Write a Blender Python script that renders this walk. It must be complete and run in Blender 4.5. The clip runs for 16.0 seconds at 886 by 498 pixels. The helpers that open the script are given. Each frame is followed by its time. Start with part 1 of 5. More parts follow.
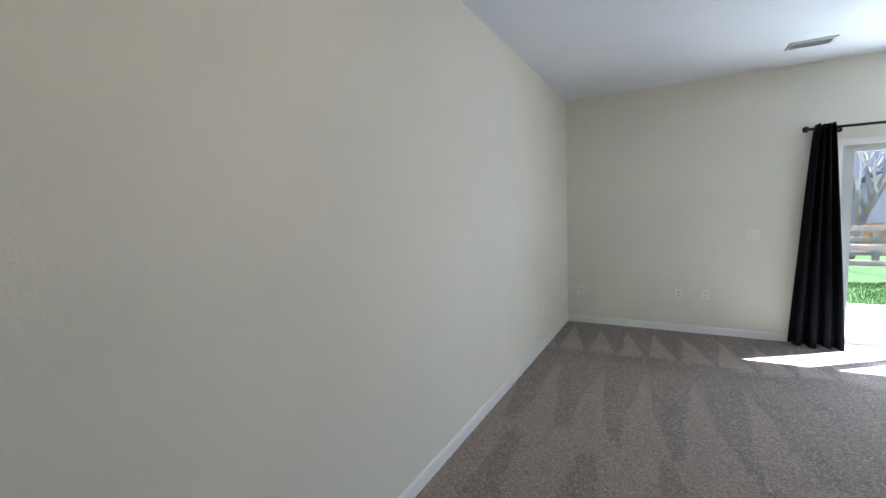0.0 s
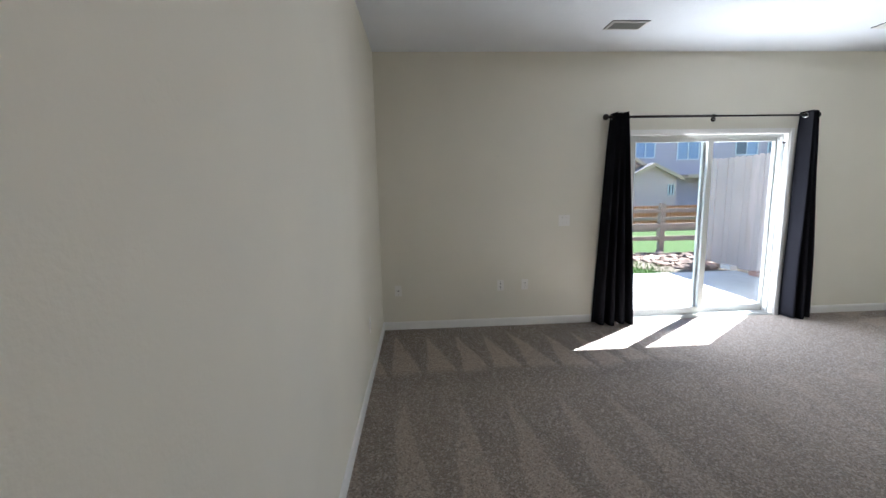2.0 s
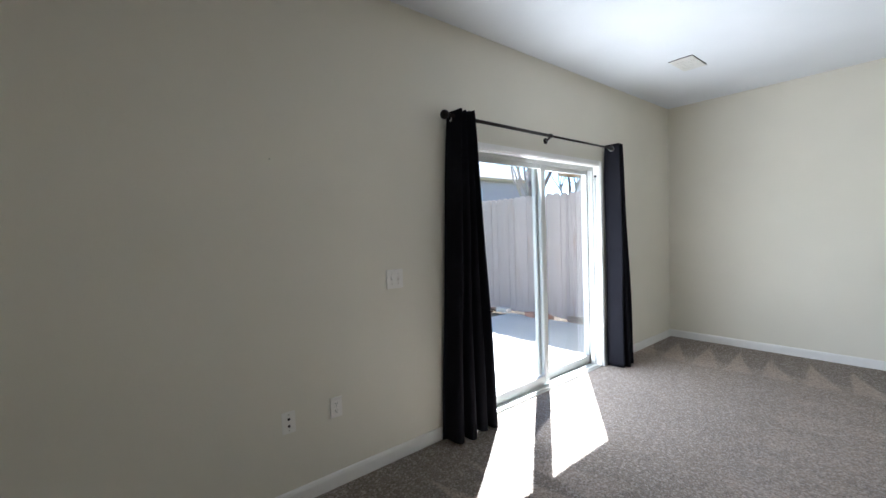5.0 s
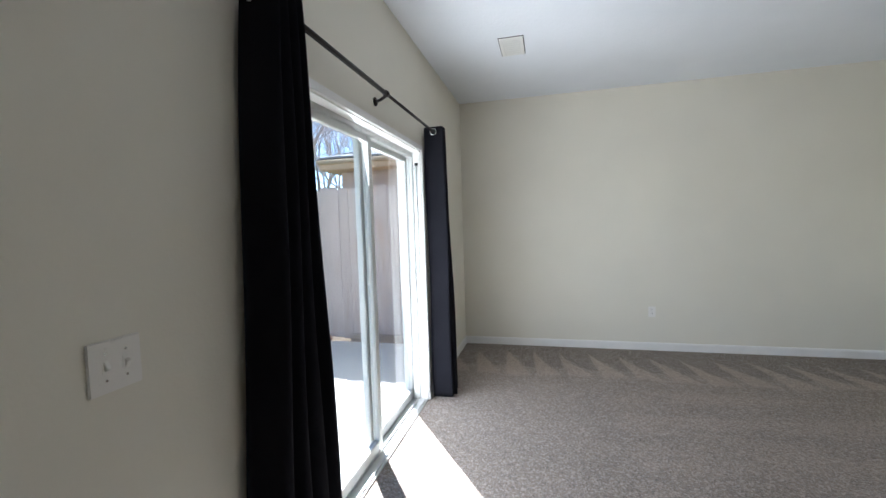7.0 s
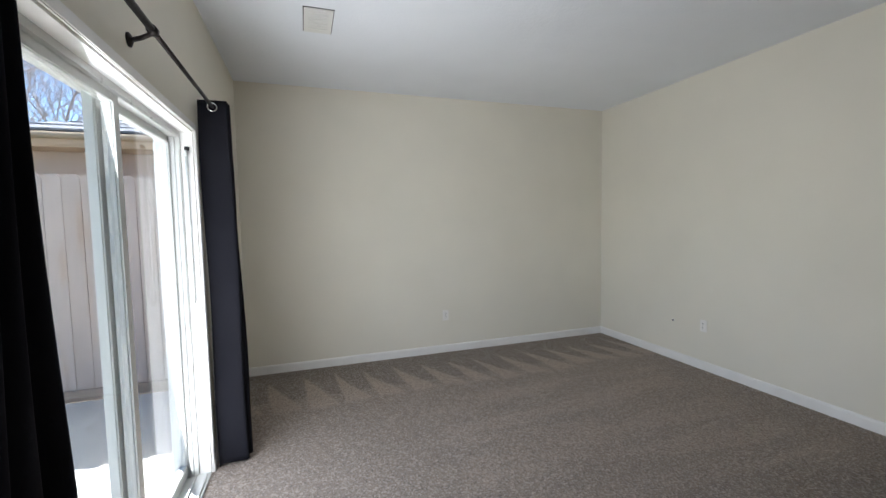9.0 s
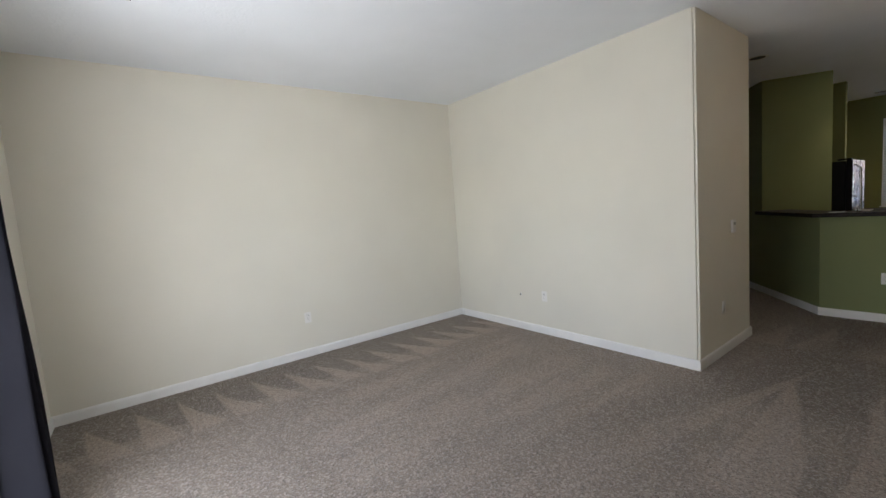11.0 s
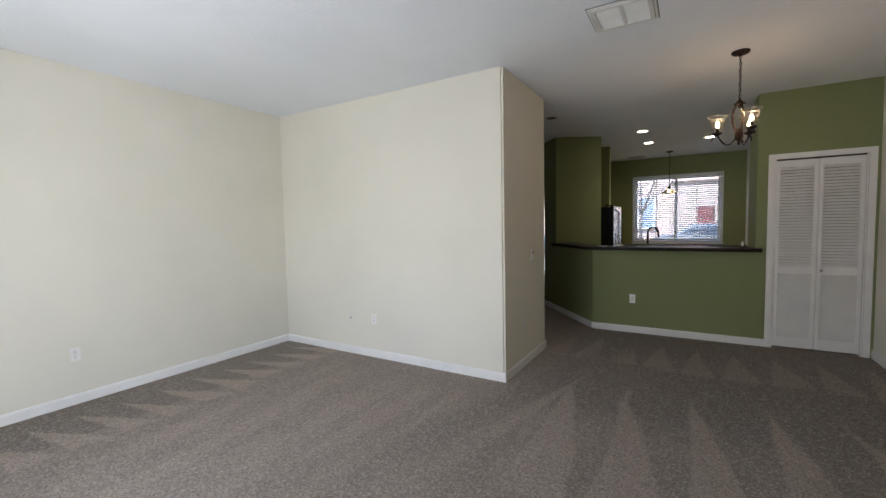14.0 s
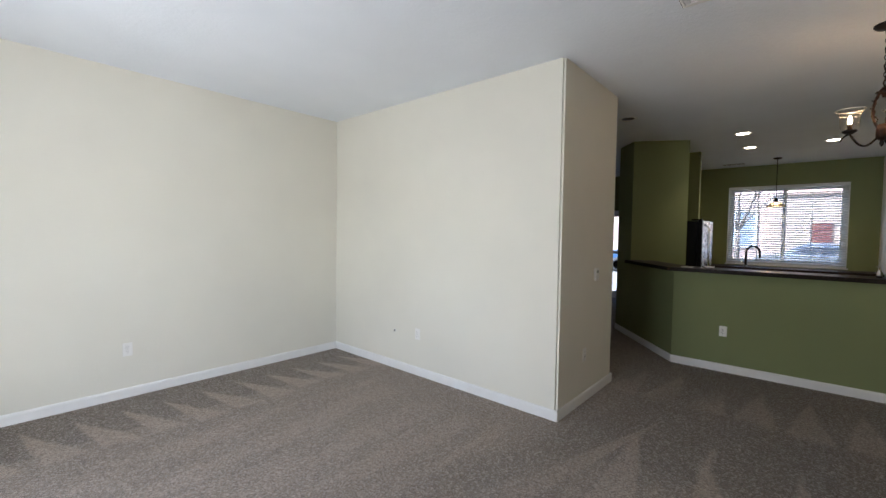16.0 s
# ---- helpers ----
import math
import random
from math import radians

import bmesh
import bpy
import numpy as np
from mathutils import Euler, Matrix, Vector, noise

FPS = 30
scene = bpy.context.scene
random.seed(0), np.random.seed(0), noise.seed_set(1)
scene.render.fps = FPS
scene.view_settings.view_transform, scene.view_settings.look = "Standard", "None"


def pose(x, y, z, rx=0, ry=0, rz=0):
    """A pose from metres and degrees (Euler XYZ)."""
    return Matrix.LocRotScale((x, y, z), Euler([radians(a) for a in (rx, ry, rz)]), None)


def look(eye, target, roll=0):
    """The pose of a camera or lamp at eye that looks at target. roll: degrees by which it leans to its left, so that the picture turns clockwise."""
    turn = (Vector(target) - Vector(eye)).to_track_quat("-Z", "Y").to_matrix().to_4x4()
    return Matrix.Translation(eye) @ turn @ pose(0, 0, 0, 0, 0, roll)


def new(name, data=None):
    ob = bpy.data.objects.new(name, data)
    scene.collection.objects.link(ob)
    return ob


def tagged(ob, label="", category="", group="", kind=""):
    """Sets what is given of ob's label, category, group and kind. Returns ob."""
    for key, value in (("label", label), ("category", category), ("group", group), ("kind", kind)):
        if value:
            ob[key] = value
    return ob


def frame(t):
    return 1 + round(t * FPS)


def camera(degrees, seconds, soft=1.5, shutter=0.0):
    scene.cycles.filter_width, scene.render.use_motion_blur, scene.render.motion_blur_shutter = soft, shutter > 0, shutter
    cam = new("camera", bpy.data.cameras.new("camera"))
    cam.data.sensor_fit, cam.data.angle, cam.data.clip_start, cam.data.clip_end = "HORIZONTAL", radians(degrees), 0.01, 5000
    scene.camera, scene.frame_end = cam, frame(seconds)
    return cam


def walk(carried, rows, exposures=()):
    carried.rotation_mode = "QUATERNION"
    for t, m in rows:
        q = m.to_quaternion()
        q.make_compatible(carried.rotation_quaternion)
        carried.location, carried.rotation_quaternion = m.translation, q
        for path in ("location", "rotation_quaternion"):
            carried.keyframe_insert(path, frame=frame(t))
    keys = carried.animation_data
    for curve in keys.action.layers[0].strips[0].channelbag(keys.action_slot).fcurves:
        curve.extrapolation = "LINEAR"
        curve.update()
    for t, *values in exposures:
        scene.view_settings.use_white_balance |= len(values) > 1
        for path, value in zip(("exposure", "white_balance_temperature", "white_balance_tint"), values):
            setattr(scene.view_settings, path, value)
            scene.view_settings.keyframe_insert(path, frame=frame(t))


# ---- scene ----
cam = camera(94.5, 16.0)
PATH = [
    (0, (1.183, -5.429, 1.515), (0.21, -3.691, 1.326), -2.1),
    (0.5, (0.835, -5.22, 1.522), (0.211, -3.334, 1.29), -2.0),
    (1, (0.641, -4.984, 1.502), (0.292, -3.03, 1.25), -2.3),
    (1.5, (0.488, -4.618, 1.504), (0.419, -2.64, 1.218), -1.4),
    (2, (0.404, -4.264, 1.478), (0.52, -2.288, 1.192), -1.2),
    (2.5, (0.423, -3.951, 1.481), (0.687, -1.984, 1.232), -1.2),
    (3, (0.439, -3.585, 1.484), (0.869, -1.644, 1.272), -1.0),
    (3.2, (0.426, -3.446, 1.431), (0.947, -1.523, 1.253), -1.5),
    (5.5, (0.72, -1.805, 1.411), (2.192, -0.455, 1.323), -1.8),
    (6, (0.901, -1.495, 1.415), (2.567, -0.394, 1.311), -1.9),
    (6.5, (1.04, -1.204, 1.431), (2.868, -0.399, 1.319), -1.9),
    (7, (1.249, -0.954, 1.42), (3.185, -0.466, 1.305), -1.8),
    (7.5, (1.454, -0.78, 1.44), (3.443, -0.621, 1.303), -1.5),
    (8, (1.6, -0.652, 1.453), (3.592, -0.786, 1.328), -1.3),
    (8.5, (1.688, -0.585, 1.468), (3.643, -0.986, 1.337), -1.1),
    (9, (1.703, -0.583, 1.466), (3.595, -1.218, 1.337), -1.1),
    (9.5, (1.7, -0.603, 1.45), (3.516, -1.43, 1.323), -1.3),
    (10, (1.695, -0.636, 1.449), (3.435, -1.612, 1.312), -1.5),
    (10.2, (1.713, -0.634, 1.452), (3.424, -1.653, 1.271), -3.0),
    (12.5, (1.662, -0.7, 1.451), (2.998, -2.183, 1.326), -1.6),
    (13, (1.644, -0.709, 1.452), (2.908, -2.254, 1.332), -1.5),
    (13.5, (1.636, -0.722, 1.452), (2.793, -2.348, 1.332), -1.3),
    (14, (1.62, -0.758, 1.45), (2.652, -2.467, 1.331), -1.1),
    (14.5, (1.612, -0.793, 1.465), (2.553, -2.553, 1.344), -1.0),
    (15, (1.614, -0.847, 1.472), (2.518, -2.627, 1.349), -0.7),
    (15.5, (1.614, -1.004, 1.477), (2.623, -2.727, 1.367), -0.2),
    (16, (1.65, -1.189, 1.475), (2.963, -2.695, 1.395), 0.8),
]
EXPOSURES = [(0, 4.5, 5050, 6), (1.5, 4.03, 5350, 8), (3, 4.0, 5400, 8), (5.5, 3.62, 5400, 7), (6.5, 3.43, 5400, 7), (8, 3.6, 5600, 8), (9, 3.32, 5650, 8), (10.2, 3.6, 5700, 9), (12.5, 3.87, 5650, 9), (16, 4.02, 5500, 9)]
walk(cam, [(t, look(eye, target, roll)) for t, eye, target, roll in PATH], EXPOSURES)

# ---- light ----
SUN_AZ, SUN_EL = 53.5, 50.8
world = bpy.data.worlds.new("world")
scene.world = world
world.use_nodes = True
wn = world.node_tree
sky = wn.nodes.new("ShaderNodeTexSky")
sky.sky_type, sky.sun_disc = "NISHITA", False
sky.altitude, sky.dust_density, sky.ozone_density = 1600, 0.15, 1.5
sky.sun_elevation, sky.sun_rotation = radians(SUN_EL), radians(SUN_AZ)
bg = wn.nodes["Background"]
bg.inputs["Strength"].default_value = 0.043
wn.links.new(sky.outputs["Color"], bg.inputs["Color"])


def lamp(name, kind, m, power, colour=(1, 1, 1), **more):
    data = bpy.data.lights.new(name, kind)
    data.energy, data.color = power, colour
    for key, value in more.items():
        setattr(data, key, value)
    ob = new(name, data)
    ob.matrix_world = m
    return ob


sun_way = Vector((math.sin(radians(SUN_AZ)) * math.cos(radians(SUN_EL)), math.cos(radians(SUN_AZ)) * math.cos(radians(SUN_EL)), math.sin(radians(SUN_EL))))
lamp("sun", "SUN", look(sun_way * 50, (0, 0, 0)), 3.35, (1.0, 0.955, 0.89), angle=radians(0.53))

# the sky's light through the glass door
lamp("door_daylight", "AREA", look((3.50, -0.03, 1.02), (4.4, -3.0, 1.42)), 4.4, (0.96, 0.90, 0.845), shape="RECTANGLE", size=1.70, size_y=1.95)

# ---- materials ----
class Nodes:
    """Shorthand for the node tree of one material."""

    def __init__(self, name, rough=0.6, metal=0.0, colour=(0.5, 0.5, 0.5)):
        self.mat = bpy.data.materials.new(name)
        self.mat.use_nodes = True
        self.t = self.mat.node_tree
        self.b = self.t.nodes["Principled BSDF"]
        self.b.inputs["Roughness"].default_value = rough
        self.b.inputs["Metallic"].default_value = metal
        self.b.inputs["Base Color"].default_value = (*colour, 1)
        self.geo = None

    def pos(self):
        if not self.geo:
            self.geo = self.t.nodes.new("ShaderNodeNewGeometry").outputs["Position"]
        return self.geo

    def put(self, socket, v):
        if isinstance(v, (int, float)):
            socket.default_value = v
        elif isinstance(v, tuple):
            socket.default_value = (*v, 1) if len(v) == 3 and len(socket.default_value) == 4 else v
        else:
            self.t.links.new(v, socket)

    def m(self, op, a, b=0.0, clamp=False):
        n = self.t.nodes.new("ShaderNodeMath")
        n.operation, n.use_clamp = op, clamp
        self.put(n.inputs[0], a)
        self.put(n.inputs[1], b)
        return n.outputs[0]

    def xyz(self, v=None):
        n = self.t.nodes.new("ShaderNodeSeparateXYZ")
        self.t.links.new(v or self.pos(), n.inputs[0])
        return n.outputs

    def scaled(self, k, v=None):
        n = self.t.nodes.new("ShaderNodeVectorMath")
        n.operation = "MULTIPLY"
        self.t.links.new(v or self.pos(), n.inputs[0])
        n.inputs[1].default_value = k
        return n.outputs[0]

    def noise(self, scale, detail=3.0, rough=0.55, v=None):
        n = self.t.nodes.new("ShaderNodeTexNoise")
        self.t.links.new(v or self.pos(), n.inputs["Vector"])
        n.inputs["Scale"].default_value, n.inputs["Detail"].default_value, n.inputs["Roughness"].default_value = scale, detail, rough
        return n.outputs["Fac"]

    def noise_colour(self, scale):
        n = self.t.nodes.new("ShaderNodeTexNoise")
        self.t.links.new(self.pos(), n.inputs["Vector"])
        n.inputs["Scale"].default_value = scale
        return n.outputs["Color"]

    def voronoi(self, scale, v=None, out="Distance"):
        n = self.t.nodes.new("ShaderNodeTexVoronoi")
        self.t.links.new(v or self.pos(), n.inputs["Vector"])
        n.inputs["Scale"].default_value = scale
        return n.outputs[out]

    def span(self, v, a, b, c=0.0, d=1.0):
        n = self.t.nodes.new("ShaderNodeMapRange")
        self.put(n.inputs[0], v)
        for i, q in enumerate((a, b, c, d)):
            n.inputs[i + 1].default_value = q
        return n.outputs[0]

    def mix(self, f, a, b):
        n = self.t.nodes.new("ShaderNodeMix")
        n.data_type = "RGBA"
        self.put(n.inputs[0], f)
        self.put(n.inputs[6], a)
        self.put(n.inputs[7], b)
        return n.outputs[2]

    def colour(self, v):
        self.put(self.b.inputs["Base Color"], v)
        return self

    def rough(self, v):
        self.put(self.b.inputs["Roughness"], v)
        return self

    def bump(self, h, dist, strength=1.0):
        n = self.t.nodes.new("ShaderNodeBump")
        n.inputs["Distance"].default_value, n.inputs["Strength"].default_value = dist, strength
        self.put(n.inputs["Height"], h)
        self.t.links.new(n.outputs[0], self.b.inputs["Normal"])
        return self


def paint(name, c, rough=0.75, relief=0.0006, scale=90.0):
    n = Nodes(name, rough)
    big, fine = n.noise(0.9, 3), n.noise(scale, 2)
    dark = tuple(q * 0.93 for q in c)
    n.colour(n.mix(n.span(big, 0.3, 0.7), c, dark))
    n.bump(n.m("ADD", fine, n.m("MULTIPLY", n.noise(scale * 0.35, 2), 0.7)), relief)
    return n.mat


def plain(name, c, rough=0.5, metal=0.0, vary=0.08, scale=6.0, relief=0.0):
    n = Nodes(name, rough, metal)
    f = n.noise(scale, 4)
    n.colour(n.mix(n.span(f, 0.3, 0.7), tuple(q * (1 + vary) for q in c), tuple(q * (1 - vary) for q in c)))
    n.rough(n.span(n.noise(scale * 3, 2), 0.3, 0.7, rough * 0.85, min(1, rough * 1.15)))
    if relief:
        n.bump(n.noise(scale * 12, 3), relief)
    return n.mat


def glow(name, c, power):
    n = Nodes(name, 0.5, 0, c)
    n.b.inputs["Emission Color"].default_value = (*c, 1)
    n.b.inputs["Emission Strength"].default_value = power
    return n.mat


def carpet_material():
    n = Nodes("carpet_taupe", 0.95)
    x, y, z = n.xyz()
    wob = n.m("MULTIPLY", n.m("SUBTRACT", n.noise(1.1, 1), 0.5), 0.30)
    ragged = n.m("MULTIPLY", n.m("SUBTRACT", n.noise(26, 3), 0.5), 0.055)

    def wedges(along, away, pitch, near, deep, lean=0.0):
        """Light wedges that the cleaner left, their points towards a wall."""
        a = n.m("ADD", n.m("ADD", along, n.m("MULTIPLY", away, lean)), n.m("ADD", n.m("MULTIPLY", wob, 0.5), ragged))
        f = n.m("ABSOLUTE", n.m("SUBTRACT", n.m("FRACT", n.m("ADD", n.m("DIVIDE", a, pitch), 100)), 0.5))
        w = n.m("MULTIPLY", n.m("DIVIDE", n.m("SUBTRACT", n.m("ADD", away, wob), near), deep), 0.5)
        inside = n.m("MULTIPLY", n.m("SUBTRACT", w, f), 14, True)
        far_end = n.m("MULTIPLY", n.m("SUBTRACT", near + deep, n.m("ADD", away, n.m("MULTIPLY", wob, 1.5))), 9, True)
        return n.m("MULTIPLY", inside, far_end)

    west_part = n.m("LESS_THAN", x, 3.05)
    north = n.m("MULTIPLY", wedges(x, n.m("MULTIPLY", y, -1), 0.29, 0.20, 0.95, -0.12), n.span(x, 2.3, 3.0, 0.9, 0.0))
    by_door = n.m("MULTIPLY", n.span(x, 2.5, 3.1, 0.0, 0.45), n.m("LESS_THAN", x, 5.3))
    second = n.m("MULTIPLY", wedges(x, n.m("MULTIPLY", y, -1), 0.36, 1.35, 1.6, -0.06), n.span(x, 1.6, 2.6, 0.85, 0.0))
    east = wedges(y, n.m("SUBTRACT", 6.03, x), 0.29, 0.20, 0.85, 0.25)
    south = n.m("MULTIPLY", wedges(x, n.m("ADD", y, 6.54), 0.34, 0.40, 1.0), n.m("MULTIPLY", west_part, 0.6))
    south2 = n.m("MULTIPLY", wedges(x, n.m("ADD", y, 4.80), 0.46, 0.10, 2.0, 0.1), n.m("MULTIPLY", n.m("LESS_THAN", x, 2.62), 0.9))
    sx = n.m("ADD", x, n.m("ADD", n.m("MULTIPLY", n.m("ADD", y, 4.1), -0.2), ragged))
    strip = n.m("MULTIPLY", n.m("MULTIPLY", n.m("GREATER_THAN", sx, 2.55), n.m("LESS_THAN", sx, n.m("ADD", n.m("MULTIPLY", n.m("ADD", y, 4.1), 0.11), 2.63))), n.span(y, -4.3, -2.0, 1.0, 0.35))
    trough = n.m("MULTIPLY", n.span(n.m("ABSOLUTE", n.m("SUBTRACT", sx, n.m("ADD", n.m("MULTIPLY", n.m("ADD", y, 4.1), 0.11), 2.78))), 0.05, 0.26, 1.0, 0.0), n.span(y, -4.3, -2.0, 0.85, 0.2))
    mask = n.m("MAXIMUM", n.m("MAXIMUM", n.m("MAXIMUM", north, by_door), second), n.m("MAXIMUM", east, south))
    mask = n.m("MAXIMUM", mask, n.m("MAXIMUM", south2, strip))
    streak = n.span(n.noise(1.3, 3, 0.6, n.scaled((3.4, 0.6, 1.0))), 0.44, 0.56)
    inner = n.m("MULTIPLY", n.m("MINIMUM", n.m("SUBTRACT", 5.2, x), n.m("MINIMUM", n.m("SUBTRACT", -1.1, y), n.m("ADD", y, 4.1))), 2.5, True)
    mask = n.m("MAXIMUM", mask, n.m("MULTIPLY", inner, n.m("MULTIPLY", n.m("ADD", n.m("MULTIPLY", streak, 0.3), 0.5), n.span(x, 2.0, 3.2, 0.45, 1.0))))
    mask = n.m("MULTIPLY", mask, n.m("SUBTRACT", 1.0, trough))
    tuft, clump, coarse = n.noise(260, 2, 0.7), n.noise(95, 4, 0.75), n.noise(26, 2, 0.6)
    warp = n.t.nodes.new("ShaderNodeVectorMath")
    warp.operation = "ADD"
    n.t.links.new(n.pos(), warp.inputs[0])
    n.t.links.new(n.scaled((0.02, 0.02, 0.0), n.noise_colour(40)), warp.inputs[1])
    fleck = n.voronoi(110, warp.outputs[0], out="Color")
    fl = n.t.nodes.new("ShaderNodeSeparateColor")
    n.t.links.new(fleck, fl.inputs[0])
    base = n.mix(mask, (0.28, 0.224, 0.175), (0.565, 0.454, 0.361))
    base = n.mix(n.span(clump, 0.36, 0.54, 0.66, 0.0), base, (0.115, 0.094, 0.078))
    base = n.mix(n.span(fl.outputs[0], 0.0, 0.42, 0.55, 0.0), base, (0.10, 0.088, 0.072))
    base = n.mix(n.span(fl.outputs[1], 0.6, 1.0, 0.0, 0.6), base, (0.78, 0.70, 0.62))
    n.colour(base)
    n.bump(n.m("ADD", n.m("MULTIPLY", tuft, 0.5), n.m("ADD", clump, n.m("MULTIPLY", coarse, 0.5))), 0.018, 1.0)
    n.b.inputs["Sheen Weight"].default_value = 0.25
    n.b.inputs["Sheen Roughness"].default_value = 0.6
    n.b.inputs["Specular IOR Level"].default_value = 0.055
    return n.mat


def wood_material(name, light, dark, rough=0.8, along=2, scale=9.0, stain=None):
    n = Nodes(name, rough)
    k = [1.0, 1.0, 1.0]
    k[along] = 0.07
    grain = n.noise(scale * 6, 5, 0.65, n.scaled(tuple(k)))
    info = n.t.nodes.new("ShaderNodeObjectInfo").outputs["Random"]
    f = n.m("ADD", n.m("MULTIPLY", n.span(grain, 0.3, 0.7), 0.65), n.m("MULTIPLY", info, 0.35))
    knots = n.m("LESS_THAN", n.voronoi(4.5, n.scaled((1, 1, 0.55))), 0.055)
    if stain:
        s = [5.0, 5.0, 5.0]
        s[along] = 0.45
        streak = n.span(n.noise(2.2, 3, 0.6, n.scaled(tuple(s))), 0.56, 0.70, 0.0, 0.55)
        light, dark = n.mix(streak, light, stain), n.mix(streak, dark, tuple(q * 0.55 for q in stain))
    knotty = stain or tuple(q * 2 for q in dark)
    n.colour(n.mix(n.m("MULTIPLY", knots, 0.75), n.mix(f, light, dark), tuple(q * 0.22 for q in knotty)))
    n.bump(grain, 0.004)
    return n.mat


def glass_material(tint=(0.85, 0.85, 0.84, 1)):
    mat = bpy.data.materials.new("window_glass")
    mat.use_nodes = True
    t = mat.node_tree
    t.nodes.clear()
    out, mixer = t.nodes.new("ShaderNodeOutputMaterial"), t.nodes.new("ShaderNodeMixShader")
    clear, gloss, facing = t.nodes.new("ShaderNodeBsdfTransparent"), t.nodes.new("ShaderNodeBsdfGlossy"), t.nodes.new("ShaderNodeLayerWeight")
    clear.inputs[0].default_value = tint
    gloss.inputs["Roughness"].default_value = 0.01
    power, rise = t.nodes.new("ShaderNodeMath"), t.nodes.new("ShaderNodeMapRange")
    power.operation = "POWER"
    power.inputs[1].default_value = 5.0
    t.links.new(facing.outputs["Facing"], power.inputs[0])
    t.links.new(power.outputs[0], rise.inputs[0])
    rise.inputs[3].default_value, rise.inputs[4].default_value = 0.035, 0.75
    t.links.new(rise.outputs[0], mixer.inputs[0])
    t.links.new(clear.outputs[0], mixer.inputs[1])
    t.links.new(gloss.outputs[0], mixer.inputs[2])
    t.links.new(mixer.outputs[0], out.inputs[0])
    return mat


CREAM = paint("wall_cream", (0.812, 0.780, 0.678))
GREEN = paint("wall_green", (0.245, 0.272, 0.118))
CEIL = paint("ceiling_white", (0.835, 0.865, 0.905), 0.9, 0.002, 60)
TRIM = plain("trim_white", (0.85, 0.84, 0.815), 0.38, 0, 0.03)
VINYL = plain("vinyl_white", (0.60, 0.61, 0.59), 0.32, 0, 0.03)
PLATE = plain("plate_white", (0.85, 0.83, 0.785), 0.3, 0, 0.02)
DOTS = plain("socket_dark", (0.012, 0.012, 0.012), 0.5)
CARPET = carpet_material()
GLASS = glass_material()
# grey tint added to dim the bright outdoors behind the street-side panes
DIMGLASS = glass_material((0.74, 0.75, 0.77, 1))
DIMGLASS.name = "screened_glass"
STEEL = plain("chrome", (0.75, 0.75, 0.74), 0.18, 1.0, 0.03)
TRACK = plain("aluminium_track", (0.55, 0.55, 0.54), 0.35, 1.0, 0.05)
BRONZE = plain("dark_bronze", (0.028, 0.023, 0.021), 0.42, 0.8, 0.15, 20)
COPPER = plain("antique_copper", (0.036, 0.019, 0.013), 0.4, 0.8, 0.3, 40, 0.001)
GRANITE = Nodes("dark_granite", 0.38)
GRANITE.b.inputs["Specular IOR Level"].default_value = 0.06
GRANITE.colour(GRANITE.mix(GRANITE.span(GRANITE.voronoi(90), 0.25, 0.6), (0.010, 0.008, 0.007), GRANITE.mix(GRANITE.noise(60, 4), (0.010, 0.008, 0.007), (0.05, 0.036, 0.028))))
GRANITE = GRANITE.mat
BLACK = plain("fridge_side_black", (0.008, 0.008, 0.009), 0.6)
BLACK.node_tree.nodes["Principled BSDF"].inputs["Specular IOR Level"].default_value = 0.1
STAINLESS = plain("stainless_steel", (0.55, 0.56, 0.57), 0.27, 1.0, 0.05, 3)
CABINET = wood_material("cabinet_wood", (0.20, 0.10, 0.05), (0.12, 0.055, 0.03), 0.4)
BLIND = plain("blind_white", (0.78, 0.78, 0.76), 0.5, 0, 0.02)
VENT = plain("vent_white", (0.74, 0.74, 0.71), 0.4, 0, 0.04)
SHADE = Nodes("shade_glass", 0.3, 0, (0.85, 0.78, 0.62))
SHADE.b.inputs["Transmission Weight"].default_value = 0.45
SHADE = SHADE.mat
CLEARCUP = glass_material((0.96, 0.95, 0.93, 1))
CLEARCUP.name = "lamp_cup_glass"
# highlight on the lamp cups' glass edges, painted as pale metal
RIMGLINT = plain("rim_glint", (0.85, 0.82, 0.76), 0.12, 0.75, 0.02)
BULB = glow("bulb_warm", (1.0, 0.60, 0.26), 9.0)
CANLIT = glow("can_lamp_warm", (1.0, 0.76, 0.48), 2.6)


def cloth_material():
    n = Nodes("curtain_cloth", 0.9)
    k = n.noise(500, 2, 0.6, n.scaled((1, 1, 0.35)))
    n.colour(n.mix(n.span(n.noise(3, 3), 0.3, 0.7), (0.011, 0.011, 0.014), (0.015, 0.015, 0.019)))
    n.bump(k, 0.0008)
    n.b.inputs["Sheen Weight"].default_value = 0.0
    n.b.inputs["Specular IOR Level"].default_value = 0.04
    return n.mat


CLOTH = cloth_material()


def concrete_material():
    n = Nodes("patio_concrete", 0.9)
    f = n.noise(1.3, 5, 0.6)
    c = n.mix(n.span(f, 0.3, 0.7), (0.54, 0.51, 0.47), (0.45, 0.425, 0.395))
    spots = n.span(n.noise(7, 4, 0.7), 0.62, 0.72)
    n.colour(n.mix(n.m("MULTIPLY", spots, 0.35), c, (0.30, 0.27, 0.23)))
    n.bump(n.noise(140, 3), 0.002)
    return n.mat


